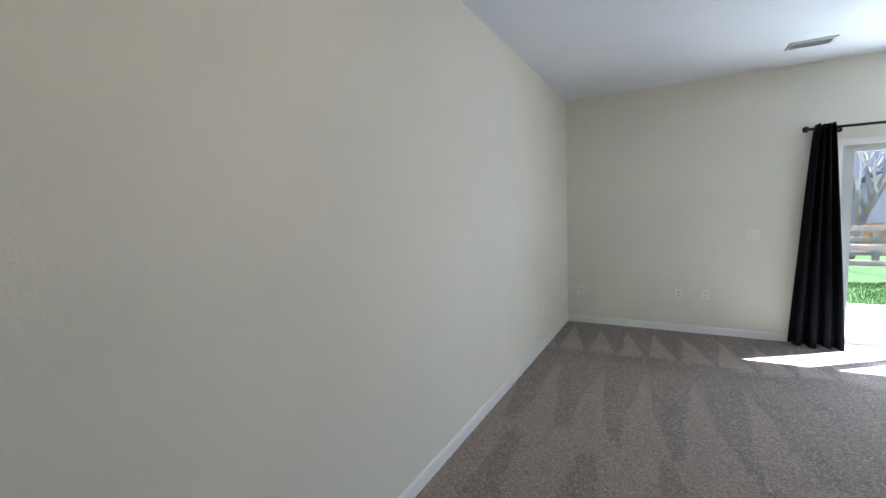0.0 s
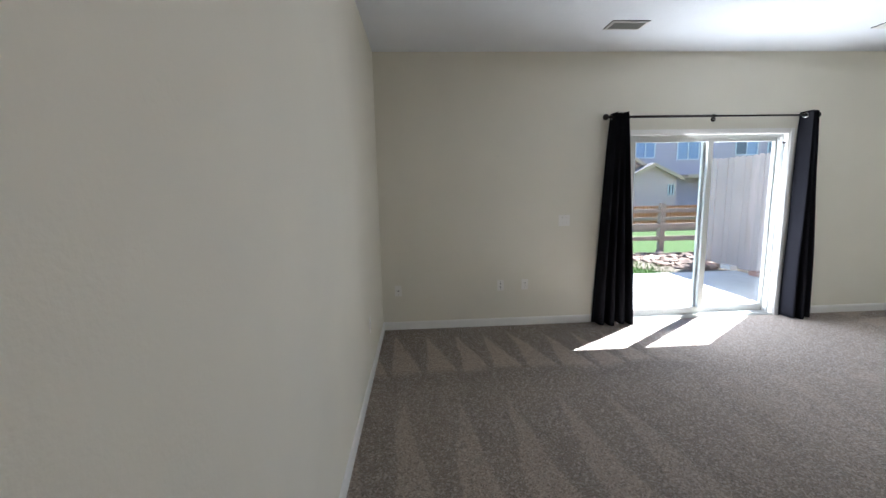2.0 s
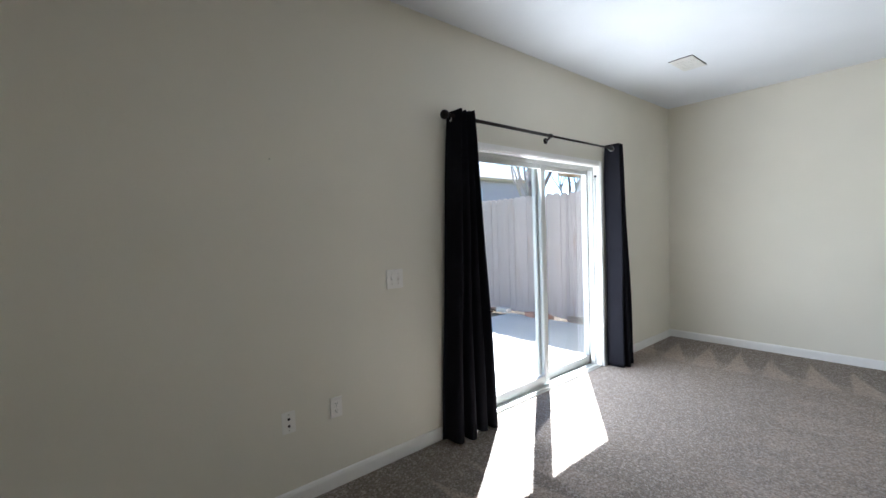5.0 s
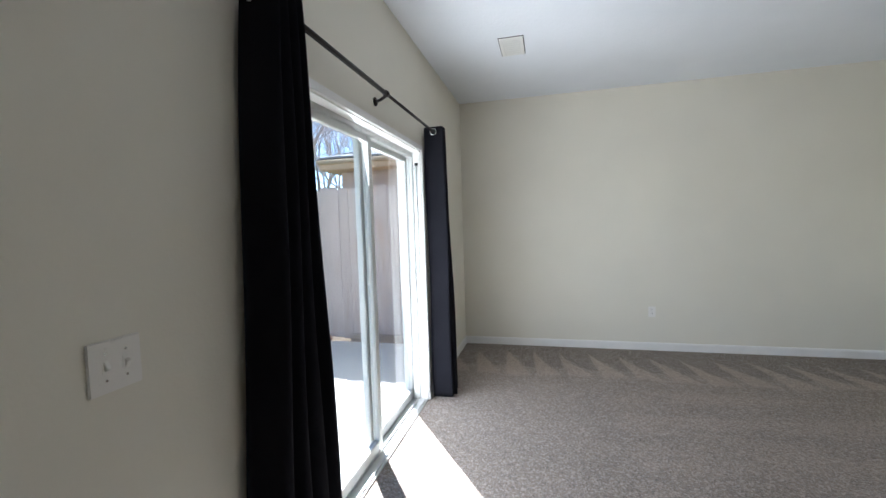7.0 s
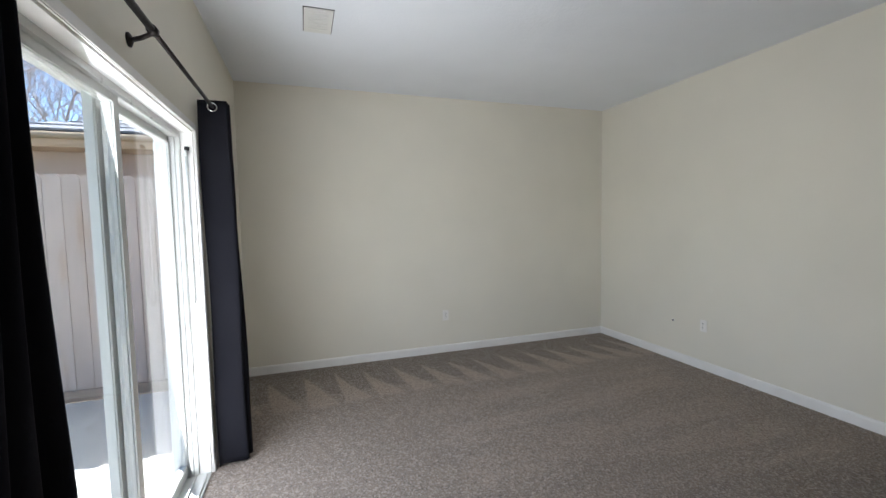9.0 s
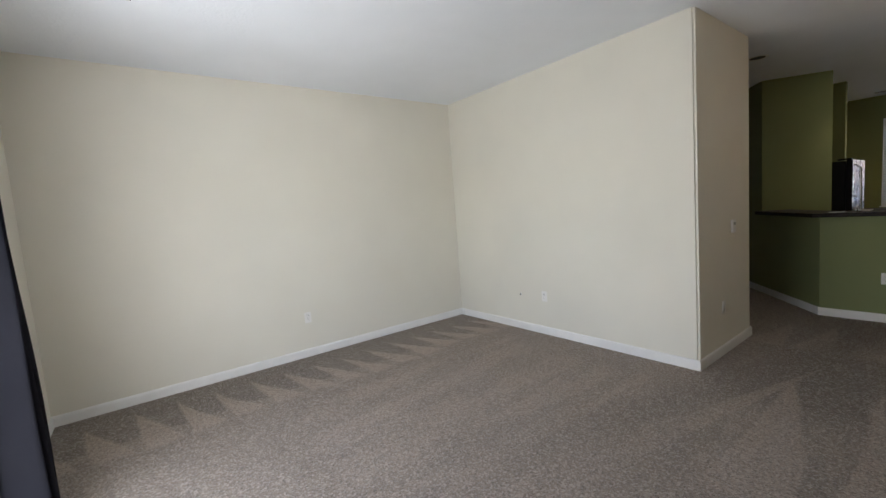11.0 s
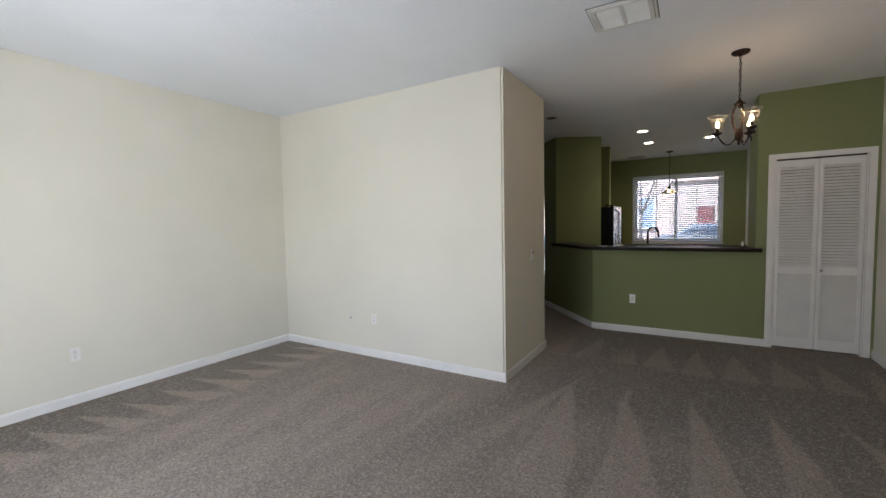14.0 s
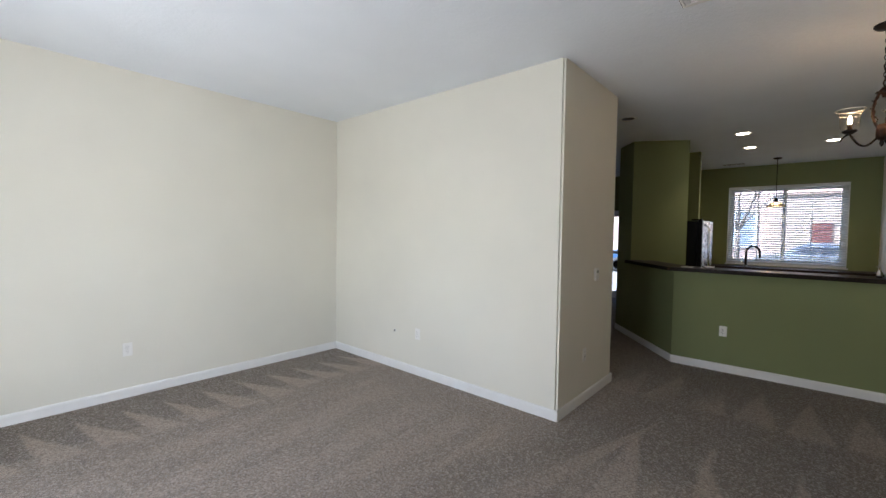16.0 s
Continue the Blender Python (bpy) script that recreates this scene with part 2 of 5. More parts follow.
def ground_material():
    n = Nodes("lawn_and_soil", 0.95)
    x, y, z = n.xyz()
    edge = n.m("ADD", x, n.m("MULTIPLY", n.m("SUBTRACT", n.noise(0.8, 3), 0.5), 1.6))
    grass = n.mix(n.span(n.noise(9, 4), 0.3, 0.7), (0.036, 0.068, 0.015), (0.055, 0.078, 0.028))
    soil = n.mix(n.noise(5, 4), (0.12, 0.095, 0.072), (0.18, 0.15, 0.115))
    near_bed = n.m("MULTIPLY", n.m("LESS_THAN", y, 5.15), n.m("GREATER_THAN", edge, 4.9))
    road = n.m("LESS_THAN", y, -13.0)
    c = n.mix(near_bed, grass, soil)
    n.colour(n.mix(road, c, (0.16, 0.155, 0.15)))
    n.bump(n.noise(60, 4), 0.02)
    return n.mat


PATIO, GROUND = concrete_material(), ground_material()
FENCEWOOD = wood_material("weathered_cedar", (0.44, 0.37, 0.345), (0.28, 0.23, 0.215), 0.9, stain=(0.34, 0.22, 0.15))
RAILWOOD = wood_material("weathered_rail", (0.34, 0.27, 0.22), (0.20, 0.155, 0.125), 0.9, 0)
CEDAR = wood_material("orange_cedar", (0.42, 0.20, 0.09), (0.28, 0.13, 0.06), 0.85)
STONE = plain("bed_stone", (0.20, 0.145, 0.115), 0.9, 0, 0.4, 2.5, 0.01)
STONE_L = plain("pale_block", (0.62, 0.56, 0.50), 0.9, 0, 0.1, 5, 0.003)
BRICK = plain("red_block", (0.36, 0.21, 0.16), 0.9, 0, 0.2, 9, 0.003)
STUCCO = plain("pink_stucco", (0.40, 0.315, 0.270), 0.95, 0, 0.05, 2, 0.003)
SIDING = plain("grey_lilac_siding", (0.43, 0.36, 0.375), 0.85, 0, 0.05, 1)
SIDING2 = plain("pale_siding", (0.50, 0.375, 0.335), 0.85, 0, 0.05, 1)
FASCIA = plain("tan_fascia", (0.50, 0.37, 0.25), 0.7, 0, 0.06)
SHINGLE = Nodes("roof_shingle", 0.95)
SHINGLE.colour(SHINGLE.mix(SHINGLE.span(SHINGLE.noise(5, 4, 0.7), 0.3, 0.7), (0.24, 0.24, 0.255), (0.16, 0.16, 0.17)))
SHINGLE = SHINGLE.mat
DARKROOF = plain("dark_shingle", (0.12, 0.11, 0.115), 0.95, 0, 0.2, 4)
# the sky's reflection in far windows is put into this blue base colour
SKYPANE = plain("sky_blue_pane", (0.22, 0.28, 0.38), 0.45, 0, 0.06, 0.7)
DARKPANE = plain("dark_window_pane", (0.05, 0.06, 0.08), 0.1, 0, 0.1)
BARK = plain("bark", (0.22, 0.18, 0.155), 0.95, 0, 0.25, 12, 0.01)
REDDOOR = plain("red_door_paint", (0.13, 0.028, 0.024), 0.45)
CARBLUE = plain("car_paint_blue", (0.05, 0.11, 0.22), 0.2, 0.3)
CARSILVER = plain("car_paint_silver", (0.45, 0.47, 0.50), 0.25, 0.6)
RUBBER = plain("rubber", (0.02, 0.02, 0.02), 0.8)
HEDGE = plain("shrub_leaf", (0.07, 0.12, 0.04), 0.8, 0, 0.3, 20)

for m in (PATIO, GROUND, FENCEWOOD, RAILWOOD, CEDAR, STONE, STONE_L, BRICK, STUCCO, SIDING, SIDING2, FASCIA, SHINGLE, DARKROOF, BARK, HEDGE):
    m.node_tree.nodes["Principled BSDF"].inputs["Specular IOR Level"].default_value = 0.08
VINYL.node_tree.nodes["Principled BSDF"].inputs["Specular IOR Level"].default_value = 0.2


# ---- mesh helpers ----
def part(name, bm, material, parent=None, label="", smooth=False):
    me = bpy.data.meshes.new(name)
    bm.normal_update()
    bm.to_mesh(me)
    bm.free()
    me.materials.append(material)
    if smooth:
        for p in me.polygons:
            p.use_smooth = True
    ob = new(name, me)
    ob.parent = parent
    return tagged(ob, label)


def box(bm, x0, y0, z0, x1, y1, z1, bevel=0.0):
    r = bmesh.ops.create_cube(bm, size=1)
    bmesh.ops.scale(bm, verts=r["verts"], vec=(x1 - x0, y1 - y0, z1 - z0))
    bmesh.ops.translate(bm, verts=r["verts"], vec=((x0 + x1) / 2, (y0 + y1) / 2, (z0 + z1) / 2))
    if bevel:
        bmesh.ops.bevel(bm, geom=list({e for v in r["verts"] for e in v.link_edges}), offset=bevel, segments=2, affect="EDGES")
    return bm


def boxes(*bs, bevel=0.0):
    bm = bmesh.new()
    for b in bs:
        box(bm, *b, bevel=bevel)
    return bm


def prism(points, z0, z1, bm=None):
    bm = bm or bmesh.new()
    lo = [bm.verts.new((x, y, z0)) for x, y in points]
    hi = [bm.verts.new((x, y, z1)) for x, y in points]
    n = len(points)
    bm.faces.new(lo[::-1])
    bm.faces.new(hi)
    for i in range(n):
        bm.faces.new((lo[i], lo[(i + 1) % n], hi[(i + 1) % n], hi[i]))
    bmesh.ops.recalc_face_normals(bm, faces=bm.faces)
    return bm


def tube(points, radii, sides=10, bm=None, cap=True):
    """A round bar through the points."""
    bm = bm or bmesh.new()
    if isinstance(radii, (int, float)):
        radii = [radii] * len(points)
    pts = [Vector(p) for p in points]
    rings, up = [], None
    for i, p in enumerate(pts):
        d = (pts[min(i + 1, len(pts) - 1)] - pts[max(i - 1, 0)]).normalized()
        if up is None:
            up = d.orthogonal().normalized()
        up = (up - d * up.dot(d)).normalized()
        side = d.cross(up)
        rings.append([bm.verts.new(p + (up * math.cos(a) + side * math.sin(a)) * radii[i]) for a in [math.tau * k / sides for k in range(sides)]])
    for a, b in zip(rings, rings[1:]):
        for k in range(sides):
            bm.faces.new((a[k], a[(k + 1) % sides], b[(k + 1) % sides], b[k]))
    if cap:
        bm.faces.new(rings[0][::-1])
        bm.faces.new(rings[-1])
    return bm


def lathe(profile, at=(0, 0, 0), sides=24, bm=None, closed=True):
    """Turned round the z axis: (radius, height) pairs."""
    bm = bm or bmesh.new()
    rings = []
    for r, h in profile:
        rings.append([bm.verts.new((at[0] + r * math.cos(math.tau * k / sides), at[1] + r * math.sin(math.tau * k / sides), at[2] + h)) for k in range(sides)])
    for a, b in zip(rings, rings[1:]):
        for k in range(sides):
            bm.faces.new((a[k], a[(k + 1) % sides], b[(k + 1) % sides], b[k]))
    if closed:
        bm.faces.new(rings[0][::-1])
        bm.faces.new(rings[-1])
    bmesh.ops.recalc_face_normals(bm, faces=bm.faces)
    return bm


def thing(name, label, category, at=(0, 0, 0), group="", rz=0):
    ob = new(name)
    ob.empty_display_size = 0.1
    ob.matrix_basis = pose(*at, 0, 0, rz)
    return tagged(ob, label, category, group)


def structure(name, bm, material, label="", parent=None, smooth=False):
    return tagged(part(name, bm, material, parent, label, smooth), kind="structure")


# ---- the shell of the rooms ----
H, X1, Y1, XP, YP, YH, T = 2.825, 6.03, -4.18, 3.048, -5.385, -6.54, 0.19
DX0, DX1, DZ = 2.62, 4.385, 2.008          # the opening of the sliding door
WX0, WX1, WZ0, WZ1, YB = 1.04, 2.745, 0.955, 2.435, -11.0
DA, DC, DE = (3.50, -7.473), (2.87, -7.85), (3.81, -7.85)

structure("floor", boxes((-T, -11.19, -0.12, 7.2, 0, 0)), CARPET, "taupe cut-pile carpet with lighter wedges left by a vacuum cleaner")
structure("ceiling", boxes((-T, -11.19, H, 7.2, T, H + 0.15)), CEIL, "flat white painted ceiling")
structure("wall_north", boxes((-T, 0, -0.12, DX0, T, H), (DX1, 0, -0.12, X1 + T, T, H), (DX0, 0, DZ, DX1, T, H)), CREAM, "cream painted wall with the sliding door opening")
structure("wall_west", boxes((-T, YH, 0, 0, 0, H)), CREAM, "long plain cream painted wall")
structure("wall_east", boxes((X1, Y1 - T, 0, X1 + T, 0, H)), CREAM, "plain cream painted end wall")
pier = boxes((XP, YP, 0, X1 + T, Y1, H))
bmesh.ops.bevel(pier, geom=[e for e in pier.edges if all(abs(v.co.x - XP) < 0.01 for v in e.verts) and abs(e.verts[0].co.z - e.verts[1].co.z) > 1], offset=0.018, segments=5, affect="EDGES")
structure("wall_pier", pier, CREAM, "cream wall block with rounded outer corners")
structure("wall_hall_east", boxes((X1 + T, -11.19, 0, X1 + 2 * T, YP, H)), CREAM, "plain cream hall wall")
# front wall with kitchen window and front door openings
FD0, FD1, FDZ = 4.40, 5.36, 2.04
structure("wall_front", boxes((-T, YB - T, 0, WX0, YB, H), (WX0, YB - T, 0, WX1, YB, WZ0), (WX0, YB - T, WZ1, WX1, YB, H), (WX1, YB - T, 0, FD0, YB, H), (FD0, YB - T, FDZ, FD1, YB, H), (FD1, YB - T, 0, X1 + T, YB, H)), GREEN, "green painted front wall with window and door openings")
structure("wall_kitchen_west", boxes((0.66 - T, YB, 0, 0.66, -7.27, H)), GREEN, "green painted kitchen wall")
# added panel: the side wall's bright strip by the window, put into colour
structure("wall_kitchen_side", boxes((0.66, YB, 0.93, 0.664, -8.6, H)), TRIM, "thin pale panel added over the kitchen side wall by the window")
# closet with its door opening
CX0, CX1, CZ = 0.084, 0.828, 2.09
structure("wall_closet", boxes((0, YH - 0.12, CZ, 0.985, YH, H), (0, YH - 0.12, 0, CX0, YH, CZ), (CX1, YH - 0.12, 0, 0.985, YH, CZ)), GREEN, "green painted wall round the closet door")
structure("wall_closet_side", boxes((0.865, -7.15, 0, 0.985, YH - 0.12, H), (-T, -7.27, 0, 0.985, -7.15, H)), GREEN, "green painted side of the closet")
structure("wall_closet_inner", boxes((-T, -7.15, 0, 0, YH, H)), CREAM, "plain inner closet wall")
# full-height wall beside the refrigerator
structure("wall_fridge", prism([DA, DC, (2.885, -7.92), (3.81, -7.92), DE], 0, H), GREEN, "green painted angled wall beside the refrigerator")
structure("wall_hall_west", boxes((3.69, YB, 0, 3.81, -7.92, H)), GREEN, "green painted wall between kitchen and hall")
structure("wall_fridge_south", boxes((2.90, -8.97, 0, 3.69, -8.86, H)), GREEN, "green painted stub wall behind the refrigerator")
# breakfast bar wall
u = (Vector(DA) - Vector((2.745, YH))).normalized()
w = Vector((u.y, -u.x))
HB = Vector((2.745, YH))
inner0 = HB - Vector((0.05, 0.12))
inner1 = Vector(DA) + Vector((-0.10, -0.07))
structure("wall_bar", prism([(0.985, YH), (2.745, YH), DA, tuple(inner1), tuple(inner0), (0.985, YH - 0.12)], 0, 1.05), GREEN, "green painted half-height breakfast bar wall")
structure("trim_bar_ledge", prism([(0.985, YH + 0.025), (2.745 + 0.010, YH + 0.025), (DA[0] + 0.019, DA[1] + 0.017), tuple(inner1), tuple(inner0), (0.985, YH - 0.13)], 1.05, 1.073), GREEN, "thin green painted ledge under the bar top")

# baseboards with a rounded top
def baseboard(a, b, h=0.085, d=0.013):
    a, b = Vector(a), Vector(b)
    along = (b - a).normalized()
    out = Vector((along.y, -along.x))
    bm = bmesh.new()
    prof = [(0, 0), (d, 0), (d, h - 0.02), (d * 0.75, h - 0.006), (d * 0.35, h), (0, h)]
    ends = [[bm.verts.new((p.x + out.x * q, p.y + out.y * q, z)) for q, z in prof] for p in (a, b)]
    for i in range(len(prof)):
        j = (i + 1) % len(prof)
        bm.faces.new((ends[0][i], ends[0][j], ends[1][j], ends[1][i]))
    bm.faces.new(ends[0])
    bm.faces.new(ends[1][::-1])
    bmesh.ops.recalc_face_normals(bm, faces=bm.faces)
    structure("baseboard", bm, TRIM, "white painted baseboard")


for a, b in [((0, 0), (DX0 - 0.04, 0)), ((DX1 + 0.04, 0), (X1, 0)), ((X1, 0), (X1, Y1)), ((X1, Y1), (XP, Y1)), ((XP - 0.0, Y1 + 0.013), (XP, YP - 0.013)), ((0, YH), (0, 0)),
             ((2.745, YH), (CX1 + 0.058, YH)), (DE, (2.745, YH)), ((3.81, YB), DE), ((XP, YP), (X1, YP))]:
    baseboard(a, b)


# ---- sliding door ----
def sliding_door():
    d = tagged(new("door_1"), "white vinyl two-panel sliding glass patio door", "door", kind="structure")
    c = 0.045
    part("casing", boxes((DX0 - c, -0.014, 0, DX0, 0.0, DZ + c), (DX1, -0.014, 0, DX1 + c, 0.0, DZ + c), (DX0, -0.014, DZ, DX1, 0.0, DZ + c), bevel=0.004), TRIM, d)
    part("plinth_block", boxes((DX1 + 0.001, -0.019, 0, DX1 + c + 0.004, -0.0145, 0.055), bevel=0.001), TRIM, d)
    part("jamb_liner", boxes((DX0, 0, 0, DX0 + 0.008, 0.06, DZ), (DX1 - 0.008, 0, 0, DX1, 0.06, DZ), (DX0 + 0.008, 0, DZ - 0.008, DX1 - 0.008, 0.06, DZ)), TRIM, d)
    part("frame", boxes((DX0, 0.06, 0.012, DX0 + 0.045, 0.188, DZ), (DX1 - 0.024, 0.06, 0.012, DX1, 0.188, DZ), (DX0 + 0.045, 0.06, DZ - 0.038, DX1 - 0.024, 0.188, DZ), bevel=0.003), VINYL, d)
    part("frame_step", boxes((DX1 - 0.034, 0.085, 0.012, DX1 - 0.024, 0.108, DZ - 0.038), (DX0 + 0.045, 0.064, DZ - 0.044, DX1 - 0.034, 0.069, DZ - 0.038), bevel=0.002), VINYL, d)
    part("sill", boxes((DX0, 0.0, -0.06, DX1, 0.24, 0.012)), VINYL, d)
    part("track", boxes((DX0 + 0.045, 0.012, 0.012, DX1 - 0.045, 0.020, 0.024), (DX0 + 0.045, 0.070, 0.012, DX1 - 0.045, 0.076, 0.028), (DX0 + 0.045, 0.130, 0.012, DX1 - 0.024, 0.135, 0.028)), TRACK, d)

    def panel(x0, x1, y0, name, stile0, stile1):
        y1 = y0 + 0.038
        p = new(name)
        p.parent = d
        z0, z1 = 0.028, DZ - 0.035
        part("stile", boxes((x0, y0, z0, x0 + stile0, y1, z1), bevel=0.005), VINYL, p)
        part("stile", boxes((x1 - stile1, y0, z0, x1, y1, z1), bevel=0.005), VINYL, p)
        part("rail", boxes((x0 + stile0, y0, z0, x1 - stile1, y1, z0 + 0.07), bevel=0.004), VINYL, p)
        part("rail", boxes((x0 + stile0, y0, z1 - 0.042, x1 - stile1, y1, z1), bevel=0.004), VINYL, p)
        g = part("pane", boxes((x0 + stile0 - 0.005, y0 + 0.016, z0 + 0.065, x1 - stile1 + 0.005, y0 + 0.022, z1 - 0.038)), GLASS, p)
        g.visible_shadow = False
        part("glazing_bead", boxes((x0 + stile0 - 0.010, y0 - 0.004, z0 + 0.07, x0 + stile0, y0, z1 - 0.042), (x1 - stile1, y0 - 0.004, z0 + 0.07, x1 - stile1 + 0.010, y0, z1 - 0.042), (x0 + stile0, y0 - 0.004, z1 - 0.042, x1 - stile1, y0, z1 - 0.032)), VINYL, p)
        return p

    mid = 3.56
    panel(DX0 + 0.045, mid + 0.042, 0.070, "sliding_panel", 0.07, 0.062)
    panel(mid - 0.045, DX1 - 0.024, 0.114, "fixed_panel", 0.07, 0.026)
    part("keeper_strip", boxes((DX1 - 0.030, 0.066, 0.9, DX1 - 0.024, 0.083, 1.9)), VINYL, d)


sliding_door()
bar = thing("security_bar", "slim white security rod with a dark cap on the door jamb", "security bar", (4.355, 0.030, 0))
part("rod", tube([(0, 0, 1.05), (0, 0, 1.90)], 0.008), VINYL, bar, smooth=True)
part("cap", tube([(0, -0.004, 1.895), (0, -0.004, 1.915)], 0.013, 12), DOTS, bar, "black rubber cap")
part("bracket", boxes((-0.012, -0.004, 1.035, 0.012, 0.014, 1.06)), VINYL, bar)
part("bracket", boxes((-0.012, -0.004, 1.86, 0.012, 0.014, 1.88)), VINYL, bar)


# ---- curtains ----
ROD_Z, ROD_Y = 2.170, -0.095
rod = thing("curtain_rod", "dark bronze curtain rod with round end finials over the patio door", "curtain rod", (0, ROD_Y, ROD_Z))
part("pole", tube([(2.345, 0, 0), (3.44, 0, 0)], 0.0125, 14), BRONZE, rod, smooth=True)
part("inner_pole", tube([(3.42, 0, 0), (4.56, 0, 0)], 0.0095, 14), BRONZE, rod, smooth=True)
for x, s in ((2.345, -1), (4.56, 1)):
    f = lathe([(0.014, 0), (0.024, 0.004), (0.029, 0.012), (0.031, 0.024), (0.028, 0.037), (0.019, 0.046), (0.004, 0.050)])
    bmesh.ops.rotate(f, verts=f.verts, matrix=Matrix.Rotation(radians(90 * s), 3, "Y"))
    bmesh.ops.translate(f, verts=f.verts, vec=(x, 0, 0))
    part("finial", f, BRONZE, rod, smooth=True)
for x in (2.53, 3.46):
    b = new("wall_bracket")
    b.parent = rod
    f = lathe([(0.026, 0), (0.026, 0.006), (0.016, 0.012), (0.008, 0.016)])
    bmesh.ops.rotate(f, verts=f.verts, matrix=Matrix.Rotation(radians(90), 3, "X"))
    bmesh.ops.translate(f, verts=f.verts, vec=(x + 0.06, -ROD_Y, -0.018))
    part("rose", f, BRONZE, b, smooth=True)
    part("arm", tube([(x + 0.06, -ROD_Y - 0.01, -0.018), (x + 0.02, 0.04, -0.022), (x, 0.004, -0.012)], 0.0085), BRONZE, b, smooth=True)
    part("collar", tube([(x - 0.012, 0, 0), (x + 0.012, 0, 0)], 0.018, 16), BRONZE, b, smooth=True)


def curtain(name, top, bottom, folds, z0, seed, label, rings, depth, low_depth, drift=0.0):
    """Cloth in folds that run across the rod; depth is half their reach at the top, low_depth at the hem."""
    c = thing(name, label, "curtain", ((bottom[0] + bottom[1]) / 2, ROD_Y, 0))
    rnd = random.Random(seed)
    jig = [rnd.uniform(-1, 1) for _ in range(folds * 2 + 4)]
    nu, nv = folds * 26, 60
    bm = bmesh.new()
    ox = (bottom[0] + bottom[1]) / 2
    grid = []
    for j in range(nv + 1):
        v = j / nv
        row = []
        for i in range(nu + 1):
            s = i / nu
            k = s * (folds * 2 - 1)
            q = int(k)
            j1 = jig[q] * (1 - (k - q)) + jig[q + 1] * (k - q)
            open_ = v ** 0.85
            x0, x1 = top[0] + (bottom[0] - top[0]) * open_, top[1] + (bottom[1] - top[1]) * open_
            amp = depth + (low_depth - depth) * v ** 0.8
            wave = math.cos(k * math.pi + 0.5 * j1 * v)
            wave = math.copysign(abs(wave) ** 0.75, wave)
            y = wave * amp * (1 - 0.22 * abs(j1) * v) + 0.005 * math.sin(9 * v + 5 * s) + drift * v
            x = x0 + (x1 - x0) * (s + 0.02 * j1 * v) + 0.010 * v * math.sin(k * math.pi * 2)
            z = 2.207 + (z0 - 2.207) * v + 0.008 * v * math.sin(k * 1.7) + (0.004 * math.sin(k * 2.1) if v < 0.01 else 0)
            row.append(bm.verts.new((x - ox, y, z)))
        grid.append(row)
    for a, b in zip(grid, grid[1:]):
        for i in range(nu):
            bm.faces.new((a[i], b[i], b[i + 1], a[i + 1]))
    ob = part("cloth", bm, CLOTH, c, smooth=True)
    s = ob.modifiers.new("thick", "SOLIDIFY")
    s.thickness, s.offset = 0.003, 0
    for x, turn, y in rings:
        r = bmesh.new()
        pts = [(0.023 * math.cos(a), 0.023 * math.sin(a), 0) for a in [math.tau * k / 20 for k in range(21)]]
        tube(pts, 0.005, 8, r, cap=False)
        bmesh.ops.rotate(r, verts=r.verts, matrix=Matrix.Rotation(radians(90), 3, "X"))
        bmesh.ops.rotate(r, verts=r.verts, matrix=Matrix.Rotation(radians(turn), 3, "Z"))
        bmesh.ops.translate(r, verts=r.verts, vec=(x - ox, y, ROD_Z - 0.003))
        part("grommet", r, STEEL, c, "bright nickel grommet ring", smooth=True)
    return c


curtain("curtain", (2.40, 2.525), (2.268, 2.675), 4, 0.006, 3, "black floor-length grommet curtain gathered at the top, flaring at the hem", ((2.398, 70, 0.03),), 0.068, 0.070)
curtain("curtain", (4.462, 4.515), (4.42, 4.645), 3, 0.006, 8, "black floor-length grommet curtain hanging straight beside the door jamb", ((4.452, -75, 0.0),), 0.078, 0.09, -0.025)


# ---- plates, switches, vents ----
def duplex(x, y, z, rz, label, name="wall_outlet"):
    """A plate on the plane y = 0, facing -y before it is turned."""
    o = thing(name, label, "outlet", (x, y, z), rz=rz)
    part("cover_plate", boxes((-0.035, -0.006, -0.057, 0.035, 0, 0.057), bevel=0.002), PLATE, o)
    for s in (0.02, -0.02):
        face = new("receptacle")
        face.parent = o
        part("face", boxes((-0.016, -0.008, s - 0.014, 0.016, -0.005, s + 0.014), bevel=0.003), PLATE, face)
        part("slot", boxes((-0.008, -0.0085, s - 0.002, -0.0055, -0.0075, s + 0.008)), DOTS, face)
        part("slot", boxes((0.0055, -0.0085, s - 0.002, 0.008, -0.0075, s + 0.007)), DOTS, face)
        part("ground_hole", boxes((-0.002, -0.0085, s - 0.010, 0.002, -0.0075, s - 0.006)), DOTS, face)
    part("screw", tube([(0, -0.0075, 0), (0, -0.005, 0)], 0.003), STEEL, o)
    return o


def jack(x, y, z, rz, label, holes=((0, 0.018), (0, -0.018))):
    o = thing("media_plate", label, "wall plate", (x, y, z), rz=rz)
    part("cover_plate", boxes((-0.035, -0.006, -0.057, 0.035, 0, 0.057), bevel=0.002), PLATE, o)
    for hx, hz in holes:
        part("socket", tube([(hx, -0.009, hz), (hx, -0.004, hz)], 0.007, 12), DOTS, o)
    for s in (0.042, -0.042):
        part("screw", tube([(0, -0.0075, s), (0, -0.005, s)], 0.0028), STEEL, o)
    return o


